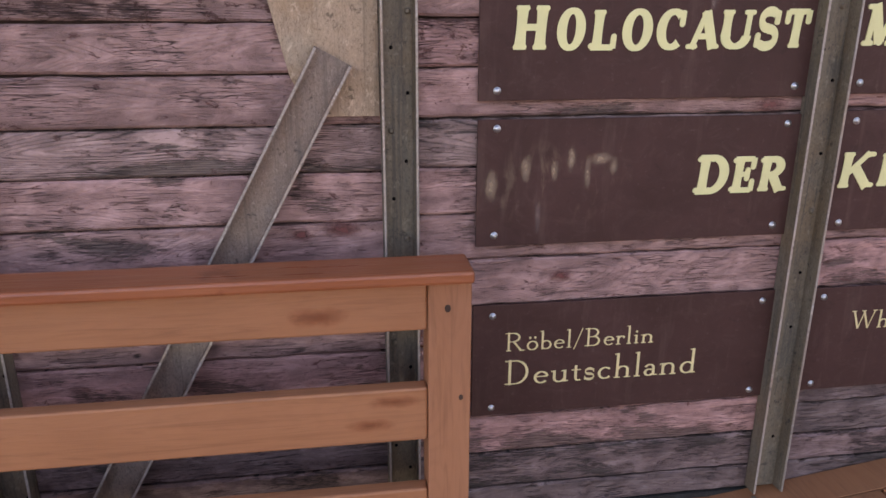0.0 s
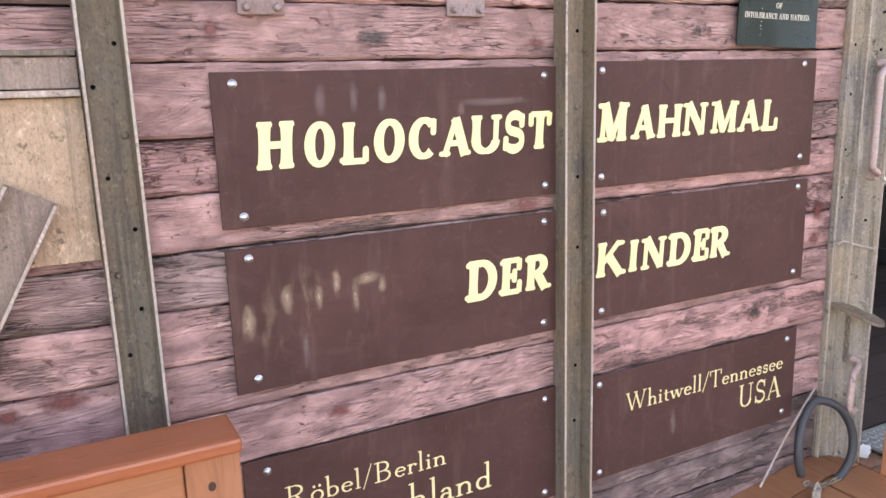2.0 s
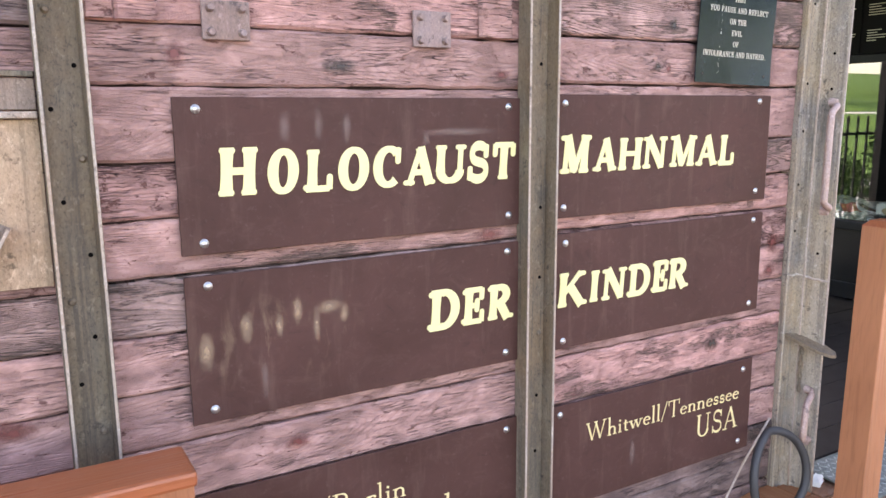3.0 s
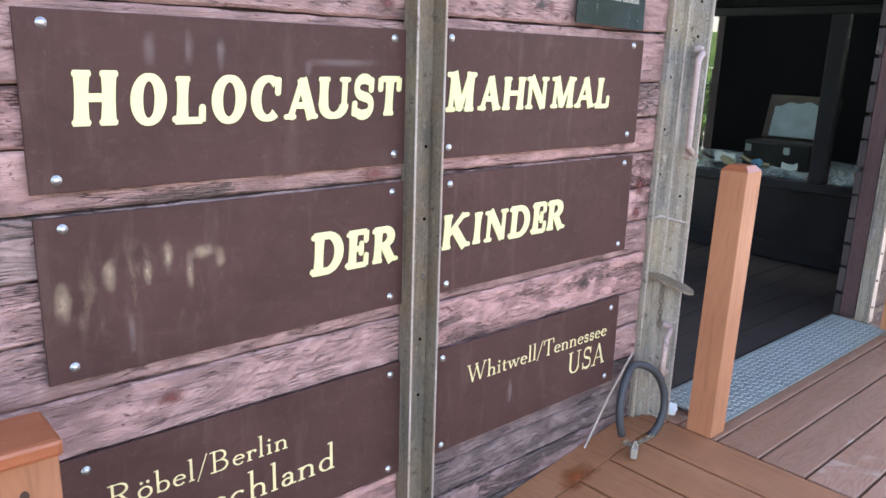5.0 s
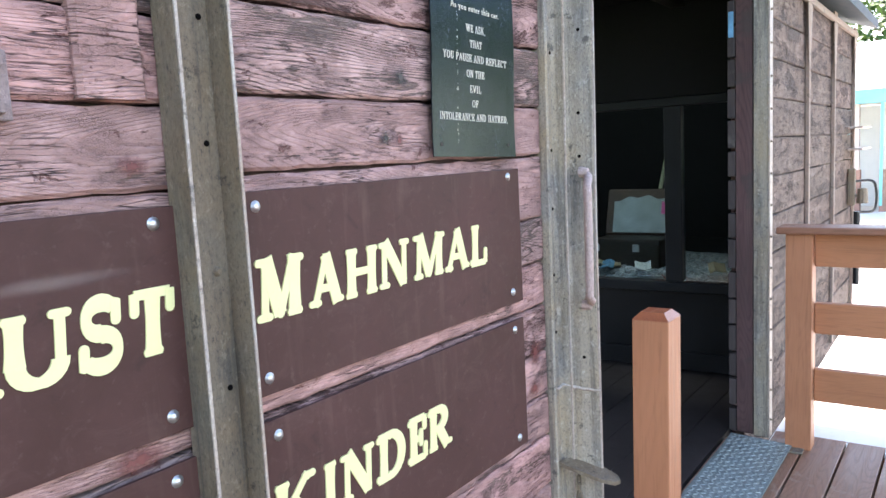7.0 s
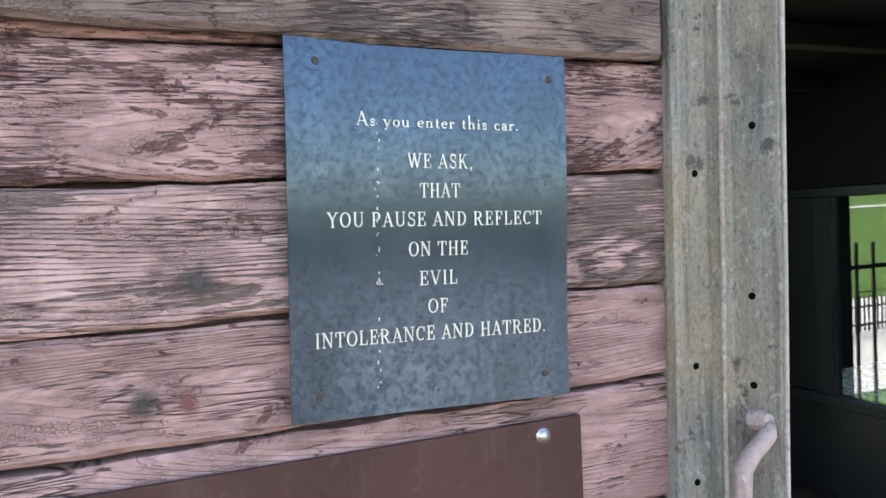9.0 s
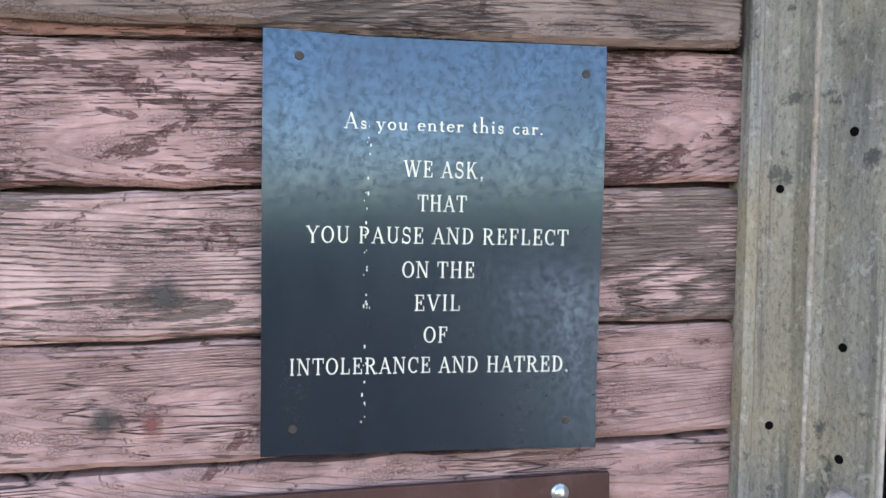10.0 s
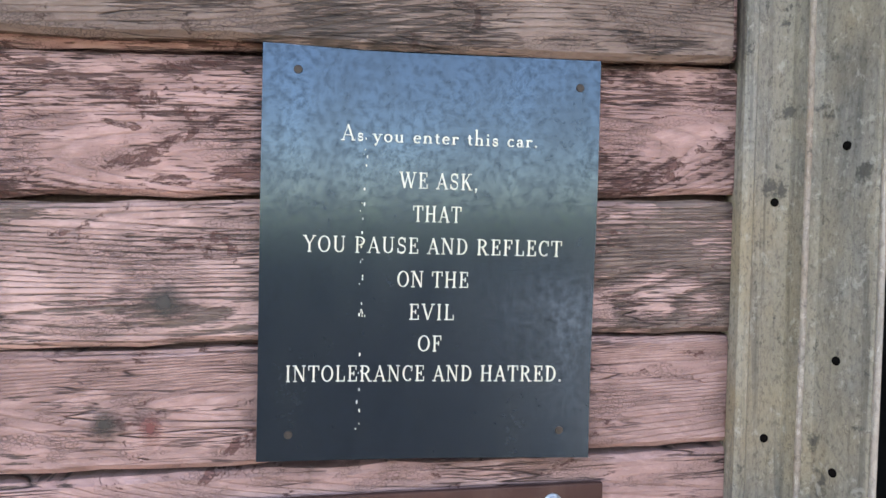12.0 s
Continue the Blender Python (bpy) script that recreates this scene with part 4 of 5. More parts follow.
def letter_mesh(bm, ch, x, z, sx, h, w, n, serif, y, depth, shear):
    """Draws one letter at x, z with height h; w and n: thick and thin strokes as shares of the height."""
    adv, strokes = glyph(ch)
    count = [0]

    def put(pts):
        a = [Vector((x + (px * sx + pz * shear) * h, 0, z + pz * h)) for px, pz in pts]
        lift = 0.00006 * count[0]
        count[0] += 1
        f = [bm.verts.new((p.x, y - depth - lift, p.z)) for p in a]
        b = [bm.verts.new((p.x, y, p.z)) for p in a]
        bm.faces.new(f)
        for i in range(len(f)):
            j = (i + 1) % len(f)
            bm.faces.new((f[i], b[i], b[j], f[j]))

    def disc(px, pz, r):
        put([(px + r / sx * math.cos(2 * math.pi * k / 12), pz + r * math.sin(2 * math.pi * k / 12)) for k in range(12)])

    soft = w > 0.2

    def stem(px, z0, z1):
        side = [(w / 2 * (0.9 + 0.2 * (2 * k / 8 - 1) ** 2), z0 + (z1 - z0) * k / 8) for k in range(9)]
        put([(px + a / sx, b) for a, b in side] + [(px - a / sx, b) for a, b in side[::-1]])

    def bar(x0, z0, x1, z1, t):
        dx, dz = (x1 - x0) * sx, z1 - z0
        ln = math.hypot(dx, dz) or 1
        ox, oz = -dz / ln * t / 2, dx / ln * t / 2
        put([(x0 + ox / sx, z0 + oz), (x0 - ox / sx, z0 - oz), (x1 - ox / sx, z1 - oz), (x1 + ox / sx, z1 + oz)])

    for kind, *q in strokes:
        if kind == "s":
            (stem(*q) if soft else bar(q[0], q[1], q[0], q[2], w))
        elif kind == "t":
            bar(*q, w)
        elif kind == "n":
            bar(*q, n)
            if soft:
                disc(q[0], min(max(q[1], n / 2), 1 - n / 2), n / 2)
                disc(q[2], min(max(q[3], n / 2), 1 - n / 2), n / 2)
        elif kind == "f":
            top = q[1] > 0.3
            zc = q[1] - n / 2 if top else q[1] + n / 2
            reach = (w / 2 + serif) / sx
            if soft:
                r = n * 0.42
                zc = q[1] - r if top else q[1] + r
                inset = reach - r / sx
                bar(q[0] - inset, zc, q[0] + inset, zc, 2 * r)
                disc(q[0] - inset, zc, r)
                disc(q[0] + inset, zc, r)
            else:
                bar(q[0] - reach, zc, q[0] + reach, zc, n)
        elif kind == "o":
            disc(q[0], q[1], w * 0.62)
        else:
            cx, cz, rx, rz, a0, a1 = q
            steps = max(8, int(abs(a1 - a0) / 14))
            outer, inner = [], []
            for k in range(steps + 1):
                a = radians(a0 + (a1 - a0) * k / steps)
                share = abs(math.cos(a)) if kind == "b" else abs(math.sin(a)) ** 1.5
                t = (n + (w - n) * share) / 2
                outer.append((cx + (rx + t / sx) * math.cos(a), cz + (rz + t) * math.sin(a)))
                inner.append((cx + (rx - t / sx) * math.cos(a), cz + (rz - t) * math.sin(a)))
            for k in range(steps):
                put([outer[k], outer[k + 1], inner[k + 1], inner[k]])
                count[0] -= 1
            count[0] += 1
    return adv


def write(parent, text, x0, x1, z, h, mat, w=0.15, n=0.05, serif=0.07, small=0.0, shear=0.0, depth=0.0012, y=None, name="lettering", turn=None, track=0.0):
    """A line of text that spans x0 to x1 on the baseline z. small: height of the letters after the first, where they are small capitals."""
    y = FACE - 0.012 if y is None else y
    hs = [h if k == 0 or not small else small for k in range(len(text))]
    total = sum((glyph(c)[0] + track) * a for c, a in zip(text, hs)) - track * hs[-1]
    sx = (x1 - x0 - abs(shear) * h * 0.5) / total
    x, bm = x0, bmesh.new()
    for k, (c, a) in enumerate(zip(text, hs)):
        if c != " ":
            letter_mesh(bm, c, x, z, sx, a, w, n, serif, y, depth, shear)
        x += (glyph(c)[0] + track) * a * sx
    if turn is not None:
        for v in bm.verts:
            v.co.y -= bow(v.co.x, v.co.z)
        turned(bm, turn)
    part(name, bm, mat, parent)


def set_letters(parent, text, spans, z, h, small, mat, **style):
    """One letter a span of x0 and x1, each stretched to fill its span."""
    for k, (ch, (x0, x1)) in enumerate(zip(text, spans)):
        a, sx = (h if k == 0 else small), 1.0
        for _ in range(5):
            probe = bmesh.new()
            letter_mesh(probe, ch, 0, 0, sx, a, style["w"], style["n"], style["serif"], 0, 0.001, style["shear"])
            lo, hi = min(v.co.x for v in probe.verts), max(v.co.x for v in probe.verts)
            probe.free()
            sx = min(1.5, max(0.6, sx * (x1 - x0 - 0.004) / (hi - lo)))
        bm = bmesh.new()
        letter_mesh(bm, ch, (x0 + x1 - lo - hi) / 2, z + rng.uniform(-0.001, 0.001), sx, a, style["w"], style["n"], style["serif"], FACE - 0.012, 0.0022, style["shear"])
        part("letter", bm, mat, parent)


# ---------------------------------------------------------------- signs
def sign(x0, x1, z0, z1, label, bolts, mat=None):
    sg = thing("sign_panel", ((x0 + x1) / 2, FACE - 0.005, z0), label, "sign", "sign panels on the door")
    part("panel", box(x0, x1, FACE - 0.012, FACE - 0.005, z0, z1, 0.0015), mat or SIGN_BROWN, sg)
    for bx, bz in bolts:
        bm = cylinder((bx, FACE - 0.0115, bz), (bx, FACE - 0.0135, bz), 0.0092, 12)
        bmesh.ops.create_uvsphere(bm, u_segments=12, v_segments=6, radius=0.007, matrix=Matrix.Translation((bx, FACE - 0.0125, bz)) @ Matrix.Diagonal((1, 0.7, 1, 1)))
        part("bolt", bm, BOLT, sg, "domed zinc bolt head", True)
    return sg


big = dict(w=0.265, n=0.155, serif=0.035, shear=0.07)
sg = sign_holo = sign(0.397, 1.226, 1.211, 1.52, "dark brown metal sign with large cream capitals", [(0.44, 1.497), (0.441, 1.234), (1.178, 1.499), (1.18, 1.236)])
set_letters(sg, "HOLOCAUST", [(0.472, 0.56), (0.574, 0.645), (0.649, 0.72), (0.729, 0.806), (0.812, 0.886), (0.886, 0.972), (0.97, 1.058), (1.056, 1.122), (1.129, 1.201)], 1.326, 0.096, 0.086, CREAM, **big)
sg = sign(1.305, 2.155, 1.215, 1.53, "dark brown metal sign with large cream capitals", [(1.352, 1.507), (1.353, 1.242), (2.103, 1.513), (2.108, 1.243)])
set_letters(sg, "MAHNMAL", [(1.335, 1.443), (1.445, 1.531), (1.534, 1.626), (1.624, 1.72), (1.728, 1.838), (1.832, 1.926), (1.926, 2.0)], 1.331, 0.097, 0.086, CREAM, **big)
sg = sign_der = sign(0.397, 1.226, 0.858, 1.168, "dark brown metal sign with pale streaks and cream capitals", [(0.443, 1.147), (0.442, 0.886), (1.177, 1.145), (1.174, 0.884)], SIGN_STREAKED)
set_letters(sg, "DER", [(0.943, 1.038), (1.038, 1.11), (1.116, 1.197)], 0.976, 0.093, 0.086, CREAM, **big)
sg = sign(1.305, 2.153, 0.862, 1.174, "dark brown metal sign with large cream capitals", [(1.362, 1.148), (1.36, 0.883), (2.109, 1.152), (2.112, 0.886)])
set_letters(sg, "KINDER", [(1.336, 1.44), (1.44, 1.491), (1.489, 1.584), (1.582, 1.675), (1.676, 1.746), (1.746, 1.83)], 0.977, 0.092, 0.086, CREAM, **big)
sg = sign(0.393, 1.222, 0.388, 0.702, "dark brown metal sign with small gold serif lettering", [(0.444, 0.672), (0.446, 0.41), (1.178, 0.674), (1.176, 0.408)])
write(sg, "R\u00f6bel/Berlin", 0.475, 0.884, 0.572, 0.052, GILT, w=0.1, n=0.04)
write(sg, "Deutschland", 0.475, 1.013, 0.474, 0.072, GILT, w=0.1, n=0.038)
sg = sign_whit = sign(1.305, 2.15, 0.394, 0.7, "dark brown metal sign with small gold serif lettering", [(1.356, 0.674), (1.36, 0.414), (2.106, 0.668), (2.102, 0.424)])
write(sg, "Whitwell/Tennessee", 1.448, 2.094, 0.574, 0.054, GILT, w=0.1, n=0.04)
write(sg, "USA", 1.895, 2.092, 0.478, 0.076, GILT, w=0.105, n=0.04)

# pale runs left by lost letters, and old smears
for panel, cx, cz, ru, rv, mark in ((sign_der, 0.432, 1.012, 0.02, 0.05, PALE_RUN), (sign_der, 0.516, 1.05, 0.016, 0.042, PALE_RUN), (sign_der, 0.586, 1.045, 0.011, 0.034, PALE_RUN), (sign_der, 0.628, 1.07, 0.013, 0.038, PALE_RUN), (sign_der, 0.67, 1.036, 0.01, 0.06, PALE_RUN), (sign_der, 0.7, 1.07, 0.038, 0.018, PALE_RUN), (sign_der, 0.735, 1.05, 0.012, 0.03, PALE_RUN), (sign_der, 0.55, 0.93, 0.01, 0.05, PALE_SMEAR), (sign_holo, 1.04, 1.443, 0.12, 0.012, PALE_SMEAR), (sign_holo, 0.95, 1.428, 0.012, 0.02, PALE_SMEAR), (sign_holo, 0.617, 1.46, 0.015, 0.04, PALE_SMEAR), (sign_holo, 0.69, 1.462, 0.012, 0.04, PALE_SMEAR), (sign_holo, 0.755, 1.458, 0.012, 0.04, PALE_SMEAR), (sign_whit, 1.63, 0.5, 0.014, 0.05, PALE_SMEAR)):
    stain(panel, (cx, FACE - 0.0124, cz), 1.6 * ru, 1.5 * rv, "y", mark, "pale weathered run")
# bared patches and knots on the boards
for cx, cz, ru, rv, mark in ((1.13, 1.192, 0.05, 0.022, MAROON_CHIP), (0.075, 0.915, 0.05, 0.026, MAROON_CHIP), (-0.02, 0.905, 0.03, 0.02, MAROON_CHIP), (1.96, 0.778, 0.04, 0.032, DARK_KNOT), (0.745, 1.585, 0.045, 0.02, DARK_KNOT), (0.62, 0.77, 0.035, 0.02, MAROON_CHIP), (1.72, 1.6, 0.012, 0.02, MAROON_CHIP), (1.16, 1.575, 0.028, 0.014, MAROON_CHIP), (0.41, 1.6, 0.02, 0.03, MAROON_CHIP), (1.68, 1.606, 0.02, 0.018, DARK_KNOT), (1.735, 1.718, 0.022, 0.02, DARK_KNOT), (2.22, 1.07, 0.03, 0.04, MAROON_CHIP), (2.21, 0.98, 0.03, 0.025, MAROON_CHIP)):
    stain(door, (cx, FACE - 0.0052, cz), 1.7 * ru, 1.6 * rv, "y", mark, "bared patch")

# plaque: a thin, slightly bowed plate hung a little askew
plaque = thing("plaque", (1.983, FACE - 0.005, 1.5675), "dark mottled bronze plaque with raised pale lettering", "plaque")
PT = Matrix.Translation((1.983, 0, 1.7575)) @ Matrix.Rotation(radians(1.75), 4, "Y")
PW, PH = 0.161, 0.195


def bow(u, v):
    """How far the plate stands out from the boards."""
    return 0.0035 * (u / PW) ** 2 + 0.003 * max(0.0, -v / PH) ** 2 * max(0.0, u / PW) + 0.002 * math.sin(3.0 * v / PH + 0.6)


bm = bmesh.new()
NX, NZ = 16, 18
front = [[None] * (NZ + 1) for _ in range(NX + 1)]
back = [[None] * (NZ + 1) for _ in range(NX + 1)]
for i in range(NX + 1):
    for k in range(NZ + 1):
        u, v = PW * (2 * i / NX - 1), PH * (2 * k / NZ - 1)
        front[i][k] = bm.verts.new((u, FACE - 0.0115 - bow(u, v), v))
        back[i][k] = bm.verts.new((u, FACE - 0.0085 - bow(u, v), v))
for i in range(NX):
    for k in range(NZ):
        bm.faces.new((front[i][k], front[i + 1][k], front[i + 1][k + 1], front[i][k + 1]))
        bm.faces.new((back[i][k], back[i][k + 1], back[i + 1][k + 1], back[i + 1][k]))
for i in range(NX):
    bm.faces.new((front[i][0], back[i][0], back[i + 1][0], front[i + 1][0]))
    bm.faces.new((front[i][NZ], front[i + 1][NZ], back[i + 1][NZ], back[i][NZ]))
for k in range(NZ):
    bm.faces.new((front[0][k], front[0][k + 1], back[0][k + 1], back[0][k]))
    bm.faces.new((front[NX][k], back[NX][k], back[NX][k + 1], front[NX][k + 1]))
bmesh.ops.recalc_face_normals(bm, faces=bm.faces)
plate_front = part("plate", turned(bm, PT), PLAQUE, plaque)
plate_front.data.shade_smooth()
plate_front.data.set_sharp_from_angle(angle=radians(30))
for text, cx, half, z in (("As you enter this car.", 0.006, 0.0945, 0.1085), ("WE ASK,", 0.005, 0.038, 0.0655), ("THAT", 0.004, 0.0235, 0.034), ("YOU PAUSE AND REFLECT", 0.003, 0.1245, 0.0035), ("ON THE", 0.002, 0.035, -0.0285), ("EVIL", 0.0015, 0.0225, -0.06), ("OF", 0.0005, 0.012, -0.0905), ("INTOLERANCE AND HATRED.", -0.002, 0.134, -0.1195)):
    write(plaque, text, cx - half, cx + half, z, 0.0155 if z < 0.1 else 0.015, BRASS, w=0.108, n=0.05, serif=0.06, track=0.08, depth=0.0014, y=FACE - 0.0117, turn=PT)
for u, v in ((-0.129, 0.172), (0.141, 0.168), (-0.132, -0.17), (0.131, -0.168)):
    part("screw", turned(cylinder((u, FACE - 0.011 - bow(u, v), v), (u, FACE - 0.0128 - bow(u, v), v), 0.0044, 12, 0.0036), PT), RUST_SCREW, plaque, "dark rusty screw head")
for k in range(34):
    u, v = -0.066 + rng.gauss(0, 0.0016), rng.choice((0.09, -0.01, -0.05, -0.14)) + rng.gauss(0, 0.022)
    fleck = cylinder((u, FACE - 0.0112 - bow(u, v), v), (u, FACE - 0.0119 - bow(u, v), v), rng.uniform(0.0003, 0.0009), 6)
    for q in fleck.verts:
        q.co.z = v + (q.co.z - v) * rng.uniform(1.0, 3.0)
    part("paint_fleck", turned(fleck, PT), BRASS, plaque)

# ---------------------------------------------------------------- rails
def knots(parent, spots):
    """Small dark knots set flush in a post's face: x, y, z, radius."""
    for x, y, z, r in spots:
        bm = cylinder((x, y + 0.001, z), (x, y - 0.0008, z), r, 9)
        for v in bm.verts:
            v.co.x = x + (v.co.x - x) * 0.75
        part("knot", bm, KNOT, parent, "dark resinous knot")


rail = thing("guard_rail", (-1.2, 1.6, ramp_z(-1.2)), "orange-brown painted timber guard rail with red-brown cap beside the ramp", "railing", "guard rails")
for px in (0.289, -1.5):
    post = part("post", box(px - 0.046, px + 0.046, 1.575, 1.664, ramp_z(px) - 0.25, 0.884, 0.003), POST_WOOD, rail)
    knots(post, [(px - 0.005, 1.575, 0.822, 0.009), (px + 0.025, 1.575, 0.612, 0.007)])
for z0, z1 in ((0.772, 0.884), (0.508, 0.637), (0.255, 0.382), (0.0, 0.125)):
    for xa, xb in ((-1.453, 0.242), (-2.6, -1.547)):
        part("rail_board", box(xa, xb, 1.582, 1.62, z0, z1, 0.005), RAIL_WOOD, rail)
for sx, sz, ru, rv in ((0.02, 0.815, 0.09, 0.028), (0.17, 0.608, 0.075, 0.02), (0.12, 0.555, 0.08, 0.02), (-0.9, 0.6, 0.1, 0.03)):
    stain(rail, (sx, 1.5812, sz), 1.35 * ru, 1.35 * rv, "y", STAIN_UP)
part("rail_cap", box(-2.6, 0.335, 1.54, 1.66, 0.886, 0.914, 0.007), CAP_WOOD, rail, "glossy red-brown cap board")

bollard = thing("wooden_post", (2.43, 1.64, LAND), "short square orange-brown timber post with a chamfered top", "post")
bm = box(2.384, 2.478, 1.588, 1.682, LAND, 1.135, 0.003)
for v in bm.verts:
    v.co.x -= 0.026 * (1.135 - v.co.z)
part("shaft", bm, POST_WOOD, bollard)
bm = bmesh.new()
lo = [bm.verts.new((2.431 + sx * 0.047, 1.635 + sy * 0.047, 1.1352)) for sx, sy in ((-1, -1), (1, -1), (1, 1), (-1, 1))]
hi = [bm.verts.new((2.431 + sx * 0.03, 1.635 + sy * 0.03, 1.153)) for sx, sy in ((-1, -1), (1, -1), (1, 1), (-1, 1))]
bm.faces.new(hi)
bm.faces.new(lo[::-1])
for i in range(4):
    bm.faces.new((lo[i], lo[(i + 1) % 4], hi[(i + 1) % 4], hi[i]))
part("chamfered_top", bm, CAP_WOOD, bollard, "reddish weathered end grain")

rail2 = thing("guard_rail", (4.12, 0.4, LAND), "orange-brown painted timber guard rail across the end of the landing", "railing", "guard rails")
for py in (1.588, 0.0):
    part("post", box(4.05, 4.145, py - 0.052, py + 0.052, LAND, 1.165, 0.003), POST_WOOD, rail2)
for z0, z1 in ((1.02, 1.16), (0.727, 0.862), (0.425, 0.57)):
    part("rail_board", box(4.102, 4.14, 0.054, 1.534, z0, z1, 0.005), RAIL_Y, rail2)
    part("rail_board", box(4.102, 4.14, -0.85, -0.054, z0, z1, 0.005), RAIL_Y, rail2)
part("rail_cap", box(4.015, 4.165, -0.85, 1.672, 1.166, 1.196, 0.006), CAP_Y, rail2, "red-brown cap board")
part("post_shim", box(3.99, 4.05, 1.56, 1.62, LAND, LAND + 0.008, 0.002), STEEL, rail2, "grey metal plate at the post's foot")

# ---------------------------------------------------------------- waggon body
JX = 4.13
TOP = 2.43
wall_e = tagged(thing("wall_east", (6, WALL, 0.1)), "weathered grey-brown board wall of the waggon", "", "", "structure")
z = -0.02
while z < TOP - 0.1:
    g = rng.uniform(0.003, 0.008)
    for xa, xb in ((JX + 0.052, 5.72), (5.722, 6.76), (6.762, 7.84)):
        part("plank", plank(xa, xb, WALL + rng.uniform(-0.003, 0.003), 0.04, z, z + 0.2 - g, rng, 5, 0.003), GREY_WOOD, wall_e)
    z += 0.2
part("backing", box(JX + 0.06, 7.82, WALL + 0.042, WALL + 0.06, 0.05, TOP), JAMB_WOOD, wall_e)
# jamb: steel angle, red board, ends of the inner boards
part("jamb_steel", box(JX, JX + 0.05, WALL - 0.112, WALL - 0.052, 0.215, TOP, 0.003), STEEL_GREY, wall_e, "weathered steel jamb")
part("jamb_lip", box(JX - 0.004, JX + 0.05, WALL - 0.121, WALL - 0.1125, 0.215, TOP, 0.002), STEEL_EDGE, wall_e, "pale rubbed steel edge")
part("jamb_board", box(JX + 0.004, JX + 0.058, WALL - 0.046, WALL + 0.024, 0.22, TOP, 0.002), JAMB_WOOD, wall_e, "dull red jamb board")
z = 0.22
while z < TOP - 0.15:
    h = rng.uniform(0.12, 0.15)
    part("board_end", box(JX + rng.uniform(0, 0.006), JX + 0.055, WALL + 0.027, WALL + 0.06, z, z + h - rng.uniform(0.006, 0.02), 0.004), BOARD_END, wall_e)
    z += h
for k in range(16):
    zz = 0.3 + 0.14 * k
    part("rivet", cylinder((JX + 0.012, WALL - 0.118, zz), (JX + 0.012, WALL - 0.1275, zz), 0.008, 8, 0.004), STEEL, wall_e)
# ragged scab of old timber by the jamb's foot
for k in range(5):
    z0 = 0.24 + 0.11 * k
    part("splinter", plank(JX + 0.056, JX + 0.1 + rng.uniform(-0.01, 0.015), WALL - 0.022, 0.018, z0, z0 + 0.1, rng, 3, 0.006), GREY_WOOD, wall_e)
# upright straps with gussets under the eave
for sx in (5.66, 6.66, 7.72):
    strap = part("strap", box(sx - 0.018, sx + 0.018, WALL - 0.026, WALL - 0.004, 0.06, TOP, 0.003), DIAG, wall_e, "pale iron strap")
    part("gusset", prism([(sx - 0.016, 1.95), (sx + 0.016, 1.95), (sx + 0.08, TOP - 0.1), (sx + 0.08, TOP), (sx - 0.06, TOP), (sx - 0.06, TOP - 0.1)], WALL - 0.025, WALL - 0.0205), DIAG, strap, "riveted gusset plate")
    for k in range(9):
        zz = 0.3 + 0.22 * k
        part("rivet", cylinder((sx, WALL - 0.0195, zz), (sx, WALL - 0.0275, zz), 0.009, 8, 0.005), STEEL, strap)
part("gusset", prism([(JX + 0.014, 2.0), (JX + 0.03, 2.0), (JX + 0.2, TOP), (JX + 0.014, TOP)], WALL - 0.11, WALL - 0.1), STEEL_EDGE, wall_e, "riveted gusset plate")
part("eave_rail", box(JX + 0.1, 7.84, WALL - 0.03, WALL - 0.004, TOP - 0.07, TOP - 0.03, 0.003), DIAG, wall_e)
# fittings at the waggon's corner
part("step_bracket", box(7.3, 7.9, WALL - 0.13, WALL - 0.028, 1.62, 1.635, 0.003), STEEL_EDGE, wall_e)
part("step_bracket", box(7.3, 7.9, WALL - 0.13, WALL - 0.028, 1.45, 1.465, 0.003), STEEL_EDGE, wall_e)
part("lamp_bracket", box(7.5, 7.56, WALL - 0.06, WALL - 0.004, 1.0, 1.3, 0.01), STEEL, wall_e)
part("lamp_socket", cylinder((7.53, WALL - 0.11, 1.02), (7.53, WALL - 0.11, 1.14), 0.045, 10, 0.035), STEEL, wall_e)
part("lamp_arm", cylinder((7.53, WALL - 0.1, 1.08), (7.53, WALL - 0.055, 1.08), 0.015, 8), STEEL, wall_e)
part("grab_iron", tube(smooth_path([(7.84, WALL - 0.02, 1.18), (7.9, WALL - 0.14, 1.18), (7.92, WALL - 0.17, 1.1), (7.92, WALL - 0.17, 0.98), (7.9, WALL - 0.14, 0.92), (7.84, WALL - 0.02, 0.92)], 4), 0.011, 7), IRON, wall_e)
part("coupler_pipe", cylinder((7.2, WALL - 0.07, 0.72), (7.6, WALL - 0.07, 0.72), 0.03, 10), IRON, wall_e)
part("coupler_pipe", cylinder((7.55, WALL - 0.07, 0.35), (7.55, WALL - 0.07, 0.95), 0.025, 10), IRON, wall_e)

